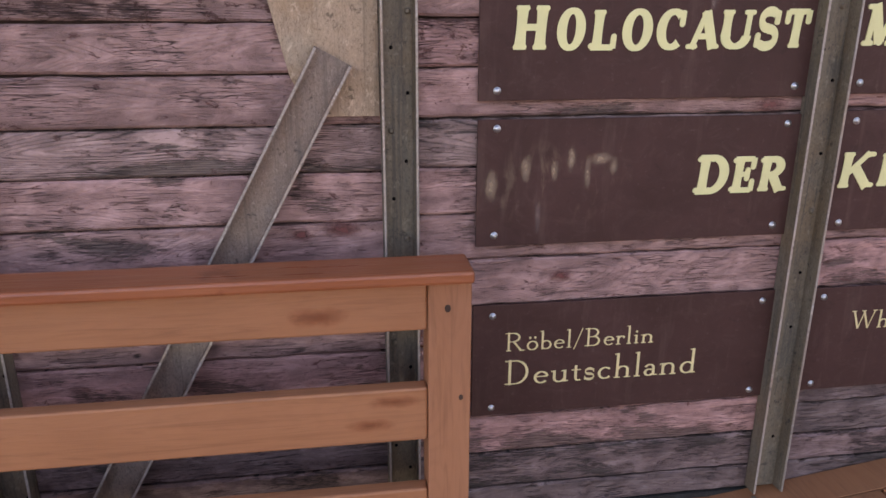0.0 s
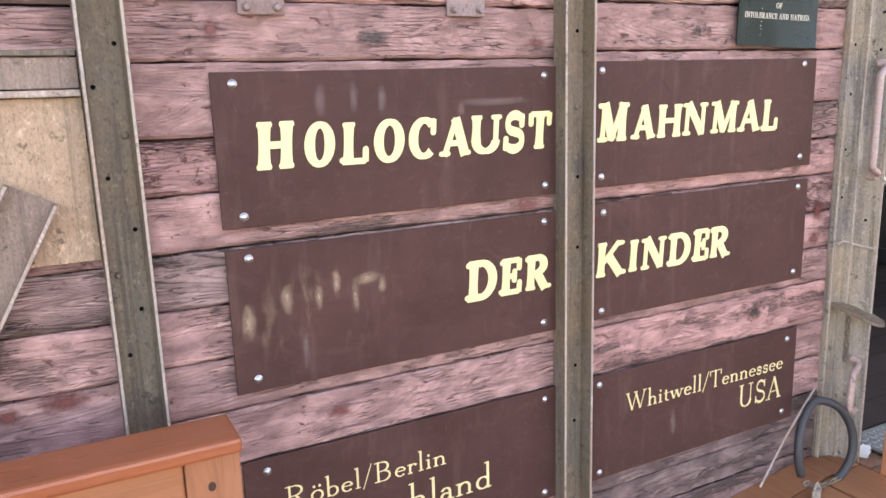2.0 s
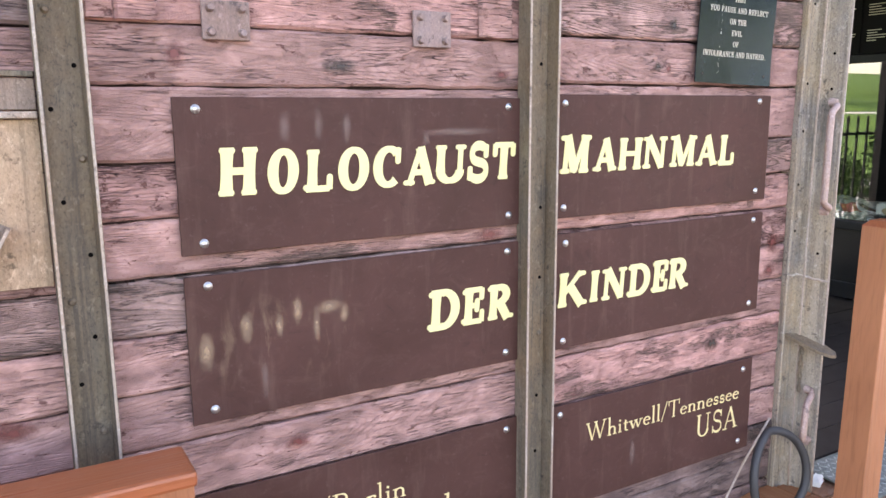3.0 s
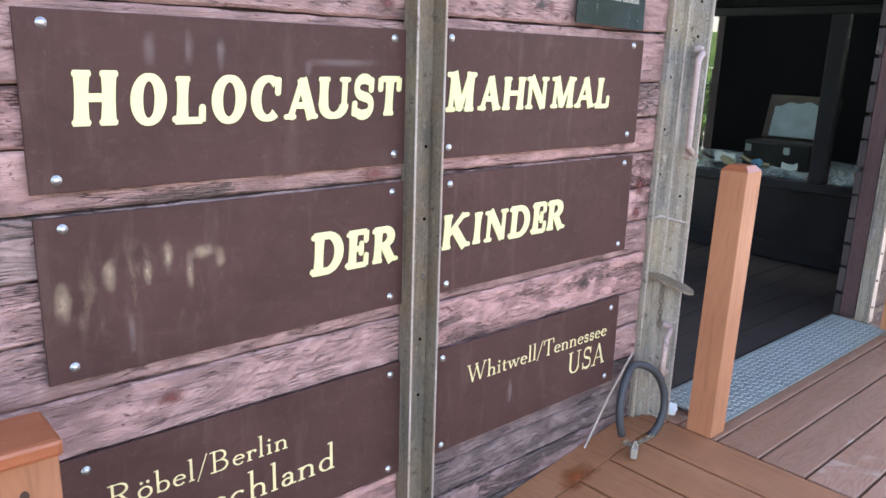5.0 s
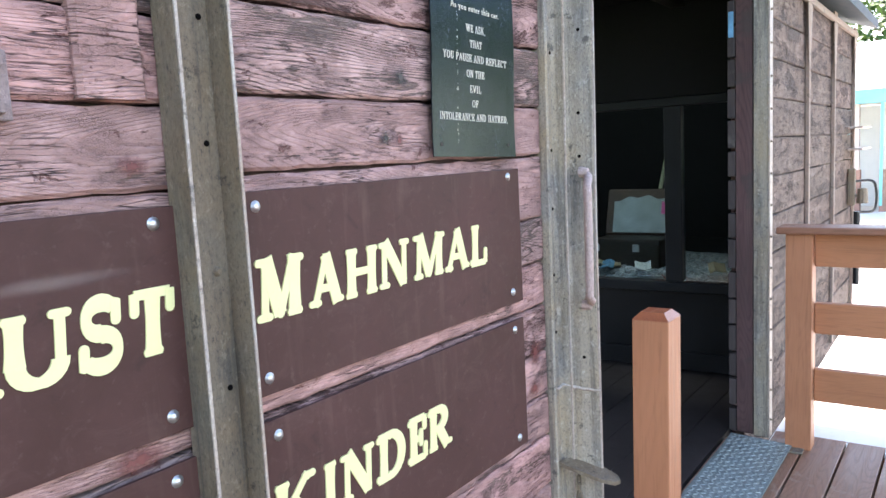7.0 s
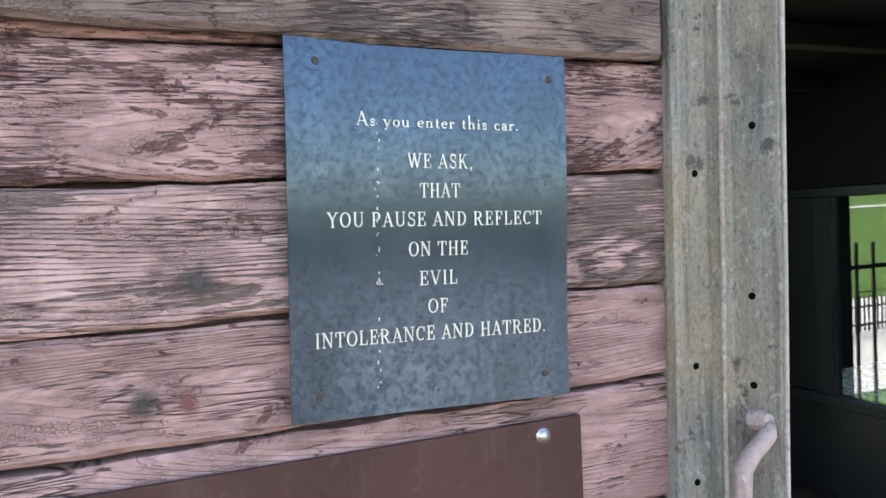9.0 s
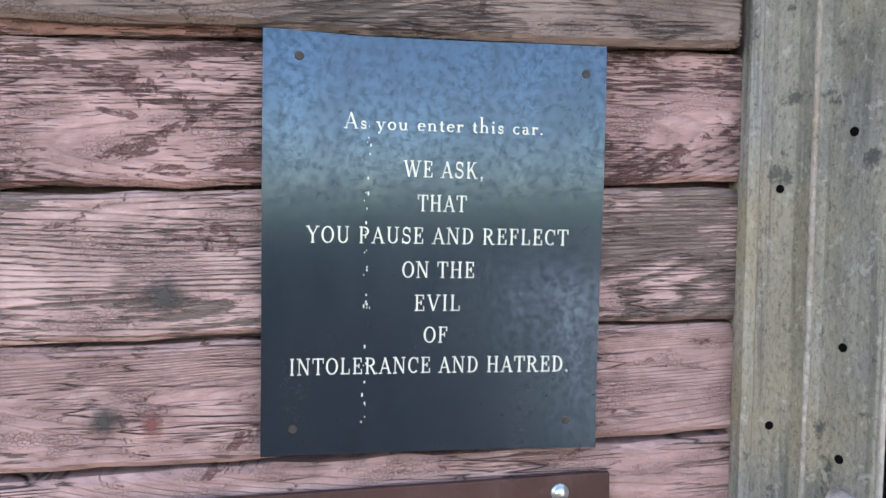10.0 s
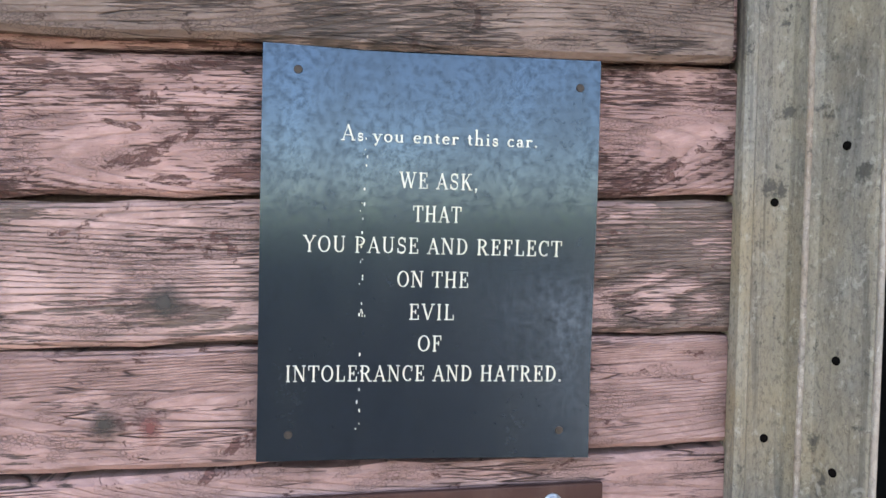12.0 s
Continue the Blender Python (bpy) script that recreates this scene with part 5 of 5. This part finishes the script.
OPEN0, OPEN1 = 2.68, 4.25
for xa, xb in ((-1.6, OPEN0), (OPEN1, 7.84)):
    tagged(part("wall_north", box(xa, xb, 4.5, 4.57, 0.1, 2.45), BLACK), "black painted far wall of the waggon", kind="structure")
tagged(part("wall_west", box(-1.66, -1.602, 1.98, 4.56, 0.1, 2.45), BLACK), "black painted end wall of the waggon", kind="structure")
tagged(part("wall_end", box(7.78, 7.836, WALL + 0.065, 4.498, 0.1, 2.45), GREY_WOOD), "weathered board end wall of the waggon", kind="structure")
tagged(part("wall_south", box(-1.6, 2.3, 1.93, 1.97, 0.1, 2.45), BLACK), "waggon wall behind the sliding door", kind="structure")
floor = tagged(thing("floor", (3.2, 3.2, 0.1)), "dark worn boarded waggon floor", kind="structure")
y = 1.905
while y < 4.49:
    part("board", box(-1.6, 7.77, y, min(y + 0.147, 4.495), 0.1, 0.22 + rng.uniform(-0.0015, 0.0015), 0.002), CAR_FLOOR, floor)
    y += 0.15
tagged(part("ceiling", box(-1.7, 7.77, 1.9, 4.495, 2.42, 2.46), BLACK), "dark waggon ceiling", kind="structure")
# barrel roof with a dark edge
bm = bmesh.new()
prof = []
for k in range(13):
    a = k / 12
    prof.append((1.69 + 3.0 * a, 2.44 + 0.36 * math.sin(math.pi * a)))
rings = []
for xx in (-1.8, 8.05):
    rings.append([bm.verts.new((xx, yy, zz)) for yy, zz in prof] + [bm.verts.new((xx, yy, zz + 0.07)) for yy, zz in prof[::-1]])
n = len(rings[0])
for i in range(n):
    bm.faces.new((rings[0][i], rings[0][(i + 1) % n], rings[1][(i + 1) % n], rings[1][i]))
for i in range(12):
    for r in rings:
        bm.faces.new((r[i], r[i + 1], r[n - 2 - i], r[n - 1 - i]))
bmesh.ops.recalc_face_normals(bm, faces=bm.faces)
tagged(part("roof", bm, ROOF), "dark barrel roof of the waggon", kind="structure")
for yy in (2.4, 3.2, 4.0):
    tagged(part("ceiling_beam", box(-1.58, 7.7, yy - 0.04, yy + 0.04, 2.34, 2.418, 0.004), CAR_FLOOR), "dark timber roof beam", "beam", "roof beams")

# threshold plate with raised lozenges
plate = thing("threshold_plate", (3.28, 1.8, LAND), "silvery diamond-tread steel plate over the threshold", "plate")
bm = box(2.47, 4.06, 1.612, 1.87, -0.004, 0.004, 0.001)


def tread_z(y):
    return LAND + 0.009 + 0.012 * (y - 1.612) / 0.258


for v in bm.verts:
    v.co.z += tread_z(v.co.y)
part("sheet", bm, TREAD, plate)
verts, faces = [], []
for i in range(65):
    for k in range(10):
        cx, cy = 2.485 + 0.0243 * i, 1.63 + 0.0243 * k
        ang = radians(45 if (i + k) % 2 else -45)
        ux, uy = math.cos(ang), math.sin(ang)
        b = len(verts)
        zt = tread_z(cy) + 0.004
        for du, dv, dz in ((-0.0125, 0, -0.0005), (0, -0.004, -0.0005), (0.0125, 0, -0.0005), (0, 0.004, -0.0005), (-0.007, 0, 0.0026), (0.007, 0, 0.0026)):
            verts.append((cx + du * ux - dv * uy - 3.28, cy + du * uy + dv * ux - 1.8, zt + dz - LAND))
        faces += [(b, b + 1, b + 4), (b + 1, b + 5, b + 4), (b + 1, b + 2, b + 5), (b + 2, b + 3, b + 5), (b + 3, b + 4, b + 5), (b + 3, b, b + 4)]
me = bpy.data.meshes.new("tread_pattern")
me.from_pydata(verts, [], faces)
me.materials.append(TREAD_TOP)
tp = new("tread_pattern", me)
tp.parent = plate
tagged(tp, kind="stuff")

scrap = thing("paper_scrap", (2.44, 1.79, LAND), "crumpled white paper scrap beside the threshold plate", "paper")
bm = box(-0.028, 0.028, -0.018, 0.018, 0, 0.022, 0.005)
for v in bm.verts:
    v.co += Vector((rng.uniform(-0.006, 0.006), rng.uniform(-0.006, 0.006), max(0, v.co.z) * rng.uniform(-0.4, 0.4)))
part("sheet", turned(bm, Matrix.Translation((2.435, 1.79, LAND + 0.001)) @ Matrix.Rotation(0.4, 4, "Z")), PAPER, scrap)

# ---------------------------------------------------------------- display case inside the waggon
GX = 5.03
case = thing("display_case", (5.2, 3.2, 0.22), "black display case with glass front inside the waggon", "display case")
part("base_panel", box(GX, GX + 0.04, 1.91, 4.495, 0.22, 0.69, 0.003), CASE_BLACK, case)
part("kick_board", box(GX - 0.02, GX - 0.003, 1.95, 4.49, 0.222, 0.33, 0.003), CASE_BLACK, case)
part("head_panel", box(GX, GX + 0.04, 1.91, 4.495, 1.84, 2.415, 0.003), BLACK, case)
part("sill", box(GX - 0.03, GX + 0.06, 1.91, 4.495, 0.692, 0.752, 0.006), FRAME, case)
part("top_rail", box(GX - 0.02, GX + 0.05, 1.91, 4.495, 1.79, 1.838, 0.004), FRAME, case)
part("mullion", box(GX - 0.02, GX + 0.05, 2.39, 2.49, 0.754, 1.788, 0.004), FRAME, case)
part("stile", box(GX - 0.02, GX + 0.05, 3.96, 4.06, 0.754, 1.788, 0.004), FRAME, case)
part("side_panel", box(GX, GX + 0.04, 4.062, 4.495, 0.754, 1.788, 0.003), CASE_BLACK, case)
part("stile", box(GX - 0.02, GX + 0.05, 1.91, 1.96, 0.754, 1.788, 0.004), FRAME, case)
for ya, yb in ((1.965, 2.385), (2.495, 3.955)):
    pane = part("glass_pane", box(GX + 0.004, GX + 0.01, ya, yb, 0.756, 1.786), GLASS, case, "clear reflecting glass")
    pane.visible_shadow = False
part("back_panel", box(6.4, 6.44, 1.91, 4.49, 0.222, 2.415), BLACK, case)
part("display_floor", box(GX + 0.062, 6.398, 1.91, 4.49, 0.66, 0.69), BLACK, case)

# text boards above the glass
for yc, zc in ((3.435, 2.02), (3.235, 2.02), (3.06, 2.02)):
    board = thing("text_board", (GX - 0.006, yc, zc - 0.16), "small black board with unreadable pale lines of text", "notice", "text boards above the case")
    part("panel", box(GX - 0.008, GX - 0.002, yc - 0.085, yc + 0.085, zc - 0.17, zc + 0.17, 0.001), BLACK, board)
    for block in (0.13, -0.03):
        for k in range(5):
            ln = rng.uniform(0.05, 0.13)
            part("text_bar", box(GX - 0.0095, GX - 0.0082, yc + 0.07 - ln, yc + 0.07, zc + block - 0.016 * k - 0.003, zc + block - 0.016 * k + 0.002), TEXT_GREY, board)

# unseen lamp, added behind the head panel to brighten the clips and suitcase
lamp = thing("added_case_lamp", (5.14, 3.2, 1.95), "unseen lamp tube added behind the display case's head", "lamp")
part("tube", cylinder((5.14, 2.1, 1.95), (5.14, 4.2, 1.95), 0.012, 10), TUBE, lamp)
part("holder", box(5.072, 5.155, 2.05, 4.25, 1.965, 1.985, 0.003), BLACK, lamp)

# heaped paper clips: very many bent bits of wire
verts, faces = [], []
r2 = random.Random(5)
for k in range(9000):
    x, y = r2.uniform(GX + 0.08, 6.2), r2.uniform(1.95, 4.4)
    z = 0.695 + 0.05 * noise.noise((x * 3, y * 3, 0)) + 0.05 + r2.uniform(0, 0.02)
    a, tl, ln, wd = r2.uniform(0, 6.28), r2.uniform(-0.5, 0.5), r2.uniform(0.014, 0.026), r2.uniform(0.003, 0.006)
    ux, uy, uz = math.cos(a) * math.cos(tl), math.sin(a) * math.cos(tl), math.sin(tl)
    b = len(verts)
    for s1, s2 in ((-1, -1), (1, -1), (1, 1), (-1, 1)):
        verts.append((x + ux * ln * s1 - math.sin(a) * wd * s2, y + uy * ln * s1 + math.cos(a) * wd * s2, z + uz * ln * s1))
    verts.append((x, y, z + 0.004))
    faces += [(b, b + 1, b + 4), (b + 1, b + 2, b + 4), (b + 2, b + 3, b + 4), (b + 3, b, b + 4), (b, b + 3, b + 2, b + 1)]
me = bpy.data.meshes.new("paper_clips")
me.from_pydata(verts, [], faces)
me.materials.append(CLIPS)
tagged(new("paper_clips", me), "deep heap of loose silvery paper clips and scraps", "paper clips", kind="stuff")
bm = bmesh.new()
bmesh.ops.create_grid(bm, x_segments=30, y_segments=40, size=0.5)
for v in bm.verts:
    x, y = 5.1 + (v.co.x + 0.5) * 1.28, 1.92 + (v.co.y + 0.5) * 2.55
    v.co = (x, y, 0.735 + 0.05 * noise.noise((x * 3, y * 3, 0)))
tagged(part("clip_bed", bm, CLIP_BED), "uneven bed of grey paper clips", "paper clips", kind="stuff")

# open suitcase on the heap
case2 = thing("suitcase", (5.55, 2.97, 0.76), "old brown suitcase standing open with a pale lid lining", "suitcase")
part("tray", box(5.4, 5.68, 2.66, 3.14, 0.76, 0.95, 0.015), LEATHER, case2, "dark brown leather tray")
lid = Matrix.Translation((5.66, 2.9, 0.95)) @ Matrix.Rotation(radians(14), 4, "Y")
part("lid", turned(box(0.0, 0.07, -0.25, 0.25, 0.0, 0.33, 0.015), lid), CARD_BROWN, case2, "brown leather lid")
outline = [(-0.23, 0.02)] + [(-0.23 + 0.42 * k / 12, 0.24 + 0.035 * math.sin(math.pi * k / 12) + 0.01 * math.sin(math.pi * k / 2)) for k in range(13)] + [(0.19, 0.02)]
bm = bmesh.new()
ring_f = [bm.verts.new((-0.008, a, b)) for a, b in outline]
ring_b = [bm.verts.new((-0.002, a, b)) for a, b in outline]
bm.faces.new(ring_f)
bm.faces.new(ring_b[::-1])
for k in range(len(outline)):
    q = (k + 1) % len(outline)
    bm.faces.new((ring_f[k], ring_b[k], ring_b[q], ring_f[q]))
bmesh.ops.recalc_face_normals(bm, faces=bm.faces)
part("lining", turned(bm, lid), LINING, case2, "creased pale cloth lining")
part("label", turned(box(-0.013, -0.009, -0.22, -0.155, 0.15, 0.235), lid), PINK_TAG, case2, "bright pink label")
for yy in (2.82, 3.1):
    part("latch", box(5.39, 5.399, yy - 0.022, yy + 0.022, 0.87, 0.92, 0.002), BOLT, case2)
for k, (x, y, sx, sy, rz, mat) in enumerate(((5.3, 3.22, 0.1, 0.07, 0.5, PAPER), (5.2, 3.12, 0.07, 0.05, 1.2, CARD), (5.22, 2.95, 0.06, 0.04, 0.2, BLUE_CARD), (5.25, 3.45, 0.08, 0.05, 0.8, RED_CARD), (5.3, 3.0, 0.1, 0.08, 2.0, CARD), (5.2, 2.7, 0.06, 0.05, 0.4, PAPER), (5.35, 3.35, 0.09, 0.05, 2.4, LEATHER), (5.25, 2.25, 0.07, 0.05, 0.4, CARD))):
    scrap = thing("loose_card", (x, y, 0.78), "creased loose card lying on the paper clips", "card", "loose cards and papers")
    bm = bmesh.new()
    bmesh.ops.create_grid(bm, x_segments=4, y_segments=3, size=1)
    for v in bm.verts:
        u, w = v.co.x, v.co.y
        v.co = (u * sx, w * sy, 0.012 + 0.02 * u * u + 0.01 * math.sin(3 * w + k))
    bmesh.ops.solidify(bm, geom=bm.faces, thickness=0.003)
    part("sheet", turned(bm, Matrix.Translation((x, y, 0.785)) @ Matrix.Rotation(rz, 4, "Z") @ Matrix.Rotation(-0.25, 4, "Y")), mat, scrap)
branch = thing("wooden_stick", (5.7, 2.66, 0.76), "pale crooked wooden stick leaning in the case", "stick")
part("stem", tube(smooth_path([(5.8, 2.84, 0.76), (5.8, 2.82, 1.1), (5.8, 2.78, 1.3), (5.8, 2.72, 1.58)], 5), 0.014, 7), STICK, branch)
tagged(part("doorway_tag", box(JX - 0.01, JX - 0.004, WALL + 0.03, WALL + 0.052, 2.02, 2.13, 0.002), BLUE_CARD), "small blue and red printed tag at the jamb", "tag")

# ---------------------------------------------------------------- beyond the far doorway
def picket_fence(y, x0, x1, z0, h, step, label):
    fence = thing("iron_fence", ((x0 + x1) / 2, y, z0), label, "fence", "black iron fences")
    for zz in (z0 + h - 0.2, z0 + 0.15):
        part("fence_rail", box(x0, x1, y - 0.018, y + 0.018, zz - 0.018, zz + 0.018, 0.003), IRON, fence)
    me = None
    x = x0 + step / 2
    while x < x1:
        if me is None:
            ob = part("picket", box(x - 0.014, x + 0.014, y - 0.036, y - 0.0185, z0, z0 + h, 0.002), IRON, fence)
            me, first = ob.data, x
        else:
            ob = new("picket", me)
            ob.parent = fence
            ob.location.x = x - first
        x += step
    x = x0
    while x <= x1 + 0.01:
        part("fence_post", box(x - 0.03, x + 0.03, y + 0.02, y + 0.08, z0 - 0.1, z0 + h + 0.05, 0.004), IRON, fence)
        x += 2.4
    return fence


picket_fence(5.5, -4.0, 8.0, GROUND, 2.22, 0.192, "tall black iron picket fence beside the lawn")
picket_fence(11.5, -17.6, 4.0, GROUND, 0.7, 0.12, "low black iron picket fence farther across the path")
tagged(part("path", box(-70, 40, 8.2, 15.0, GROUND - 0.05, GROUND + 0.02), CONCRETE), "pale concrete path behind the fence", kind="structure")
bm = bmesh.new()
bmesh.ops.create_grid(bm, x_segments=24, y_segments=12, size=0.5)
for v in bm.verts:
    v.co = (v.co.x * 420 - 60, 16 + (v.co.y + 0.5) * 70, GROUND + 0.03 + 9.0 * (v.co.y + 0.5) ** 1.5)
tagged(part("bank", bm, LAWN), "sloping green grass bank", kind="structure")
bm = box(-220, 60, 41.0, 42.0, -0.05, 0.04)
for v in bm.verts:
    v.co.z += GROUND + 0.03 + 9.0 * ((v.co.y - 16) / 70) ** 1.5
tagged(part("lane", bm, CONCRETE), "pale lane across the grass bank", kind="structure")


def leaf_cloud(name, centre, radius, count, size, seed, mat, parent, squash=0.8):
    """Many small leaf blades in uneven clumps."""
    r = random.Random(seed)
    lobes = [(Vector((r.uniform(-1, 1), r.uniform(-1, 1), r.uniform(-0.8, 0.9))) * radius * 0.7, r.uniform(0.3, 0.6) * radius) for _ in range(14)]
    base = base_of(parent) if parent else Vector((0, 0, 0))
    vs, fs = [], []
    for _ in range(count):
        c, rad = r.choice(lobes)
        d = Vector((r.gauss(0, 1), r.gauss(0, 1), r.gauss(0, 1))).normalized() * rad * r.uniform(0.4, 1.0) ** 0.5
        p = Vector(centre) + Vector((c.x + d.x, c.y + d.y, (c.z + d.z) * squash)) - base
        u = Vector((r.gauss(0, 1), r.gauss(0, 1), r.gauss(0, 0.6))).normalized() * size * r.uniform(0.6, 1.3)
        w = u.orthogonal().normalized() * size * 0.45
        b = len(vs)
        vs += [p - u, p + w, p + u, p - w]
        fs.append((b, b + 1, b + 2, b + 3))
    me = bpy.data.meshes.new(name)
    me.from_pydata(vs, [], fs)
    me.materials.append(mat)
    ob = new(name, me)
    ob.parent = parent
    return ob


def tree(x, y, z, h, r, seed):
    t = thing("tree", (x, y, z), "leafy green broadleaf tree", "tree", "trees in the distance")
    q = random.Random(seed)
    trunk = part("trunk", cylinder((x, y, z - 0.1), (x + q.uniform(-0.2, 0.2), y, z + h * 0.6), 0.03 * h, 8, 0.012 * h), BARK, t)
    for k in range(4):
        a = q.uniform(0, 6.28)
        part("limb", cylinder((x, y, z + h * (0.32 + 0.06 * k)), (x + math.cos(a) * r * 0.6, y + math.sin(a) * r * 0.6, z + h * (0.6 + 0.05 * k)), 0.012 * h, 6, 0.004 * h), BARK, trunk)
    leaf_cloud("crown", (x, y, z + h * 0.68), r, 2600, 0.05 * r + 0.06, seed, LEAF, t, 1.0)


bush = thing("bush", (-0.75, 6.7, GROUND), "loose grey-green shrub behind the iron fence", "bush")
for dx, dy, top in ((0, 0, 1.5), (0.2, 0.1, 1.3), (-0.22, 0.05, 1.35)):
    part("stem", cylinder((-0.75, 6.7, GROUND - 0.05), (-0.75 + dx, 6.7 + dy, GROUND + top), 0.03, 6, 0.008), BARK, bush)
leaf_cloud("foliage", (-0.75, 6.75, GROUND + 1.1), 0.75, 3400, 0.045, 3, LEAF, bush, 1.35)
for k, (x, y, h, r) in enumerate(((-6, 58, 11, 4.2), (3, 62, 12, 4.8), (12, 60, 11, 4.4), (22, 64, 13, 5.0), (-16, 60, 12, 4.6), (-70, 56, 14, 6.5), (-80, 60, 16, 7.0), (-91, 57, 15, 6.8), (-101, 61, 16, 7.2), (-112, 58, 15, 7.0), (-124, 62, 16, 7.4), (-60, 60, 14, 6.4))):
    tree(x, y, 4.5, h, r, 20 + k)
for k, (x, y, h, r) in enumerate(((46, 9, 12, 5.2), (52, 14, 14, 5.6), (50, 3, 12, 5.0), (56, 22, 14, 6.0), (58, -4, 13, 5.4))):
    tree(x, y, GROUND, h, r, 40 + k)

# three unseen trees, added only to darken what the plaque reflects at a slant
for k, (x, y, h, r) in enumerate(((19, -10, 9, 3.8), (24, -10.5, 10, 4.2), (24, -16, 10, 4.4))):
    tree(x, y, GROUND, h, r, 60 + k)

# ---------------------------------------------------------------- pavilion beyond the waggon's end
pav = thing("pavilion", (30, 4, GROUND), "pale pavilion with turquoise trim and brick piers", "building")
PX, PY0, PY1, EH = 27.0, -8.0, 9.0, 3.3
part("wall", box(PX + 2.2, PX + 2.5, PY0, PY1, GROUND, GROUND + EH), WHITE_WALL, pav)
part("fascia", box(PX - 0.3, PX + 0.0, PY0 - 0.4, PY1 + 0.4, GROUND + EH, GROUND + EH + 0.4), TURQUOISE, pav, "turquoise fascia board")
part("soffit", box(PX + 0.002, PX + 2.5, PY0 - 0.4, PY1 + 0.4, GROUND + EH + 0.02, GROUND + EH + 0.1), WHITE_WALL, pav)
bm = bmesh.new()
lo = [bm.verts.new(p) for p in ((PX - 0.4, PY0 - 0.6, GROUND + EH + 0.4), (PX + 10, PY0 - 0.6, GROUND + EH + 0.4), (PX + 10, PY1 + 0.6, GROUND + EH + 0.4), (PX - 0.4, PY1 + 0.6, GROUND + EH + 0.4))]
hi = [bm.verts.new(p) for p in ((PX + 4.6, PY0 + 5, GROUND + EH + 2.3), (PX + 4.6, PY1 - 5, GROUND + EH + 2.3))]
for f in ((lo[0], lo[1], hi[0]), (lo[1], lo[2], hi[1], hi[0]), (lo[2], lo[3], hi[1]), (lo[3], lo[0], hi[0], hi[1]), (lo[3], lo[2], lo[1], lo[0])):
    bm.faces.new(f)
part("roof", bm, PALE_ROOF, pav, "pale turquoise metal hip roof")
for k in range(19):
    yy = PY0 + 0.4 + k * (PY1 - PY0 - 0.8) / 18
    pier = part("pier", box(PX, PX + 0.3, yy - 0.15, yy + 0.15, GROUND + 1.3, GROUND + EH), BRICK_PALE, pav)
    part("brick_base", box(PX - 0.04, PX + 0.34, yy - 0.19, yy + 0.19, GROUND, GROUND + 1.3), BRICK, pier, "red-brown brick base")
    part("trim_strip", box(PX - 0.06, PX - 0.041, yy + 0.1, yy + 0.18, GROUND + 0.2, GROUND + EH), TURQUOISE, pier)
# joints in the pavement
for k in range(9):
    xx = 5.4 + 1.5 * k
    tagged(part("pavement_joint", box(xx - 0.006, xx + 0.006, -14, 6, GROUND + 0.016, GROUND + 0.0225), JOINT), "narrow dark joint in the pavement", kind="structure")
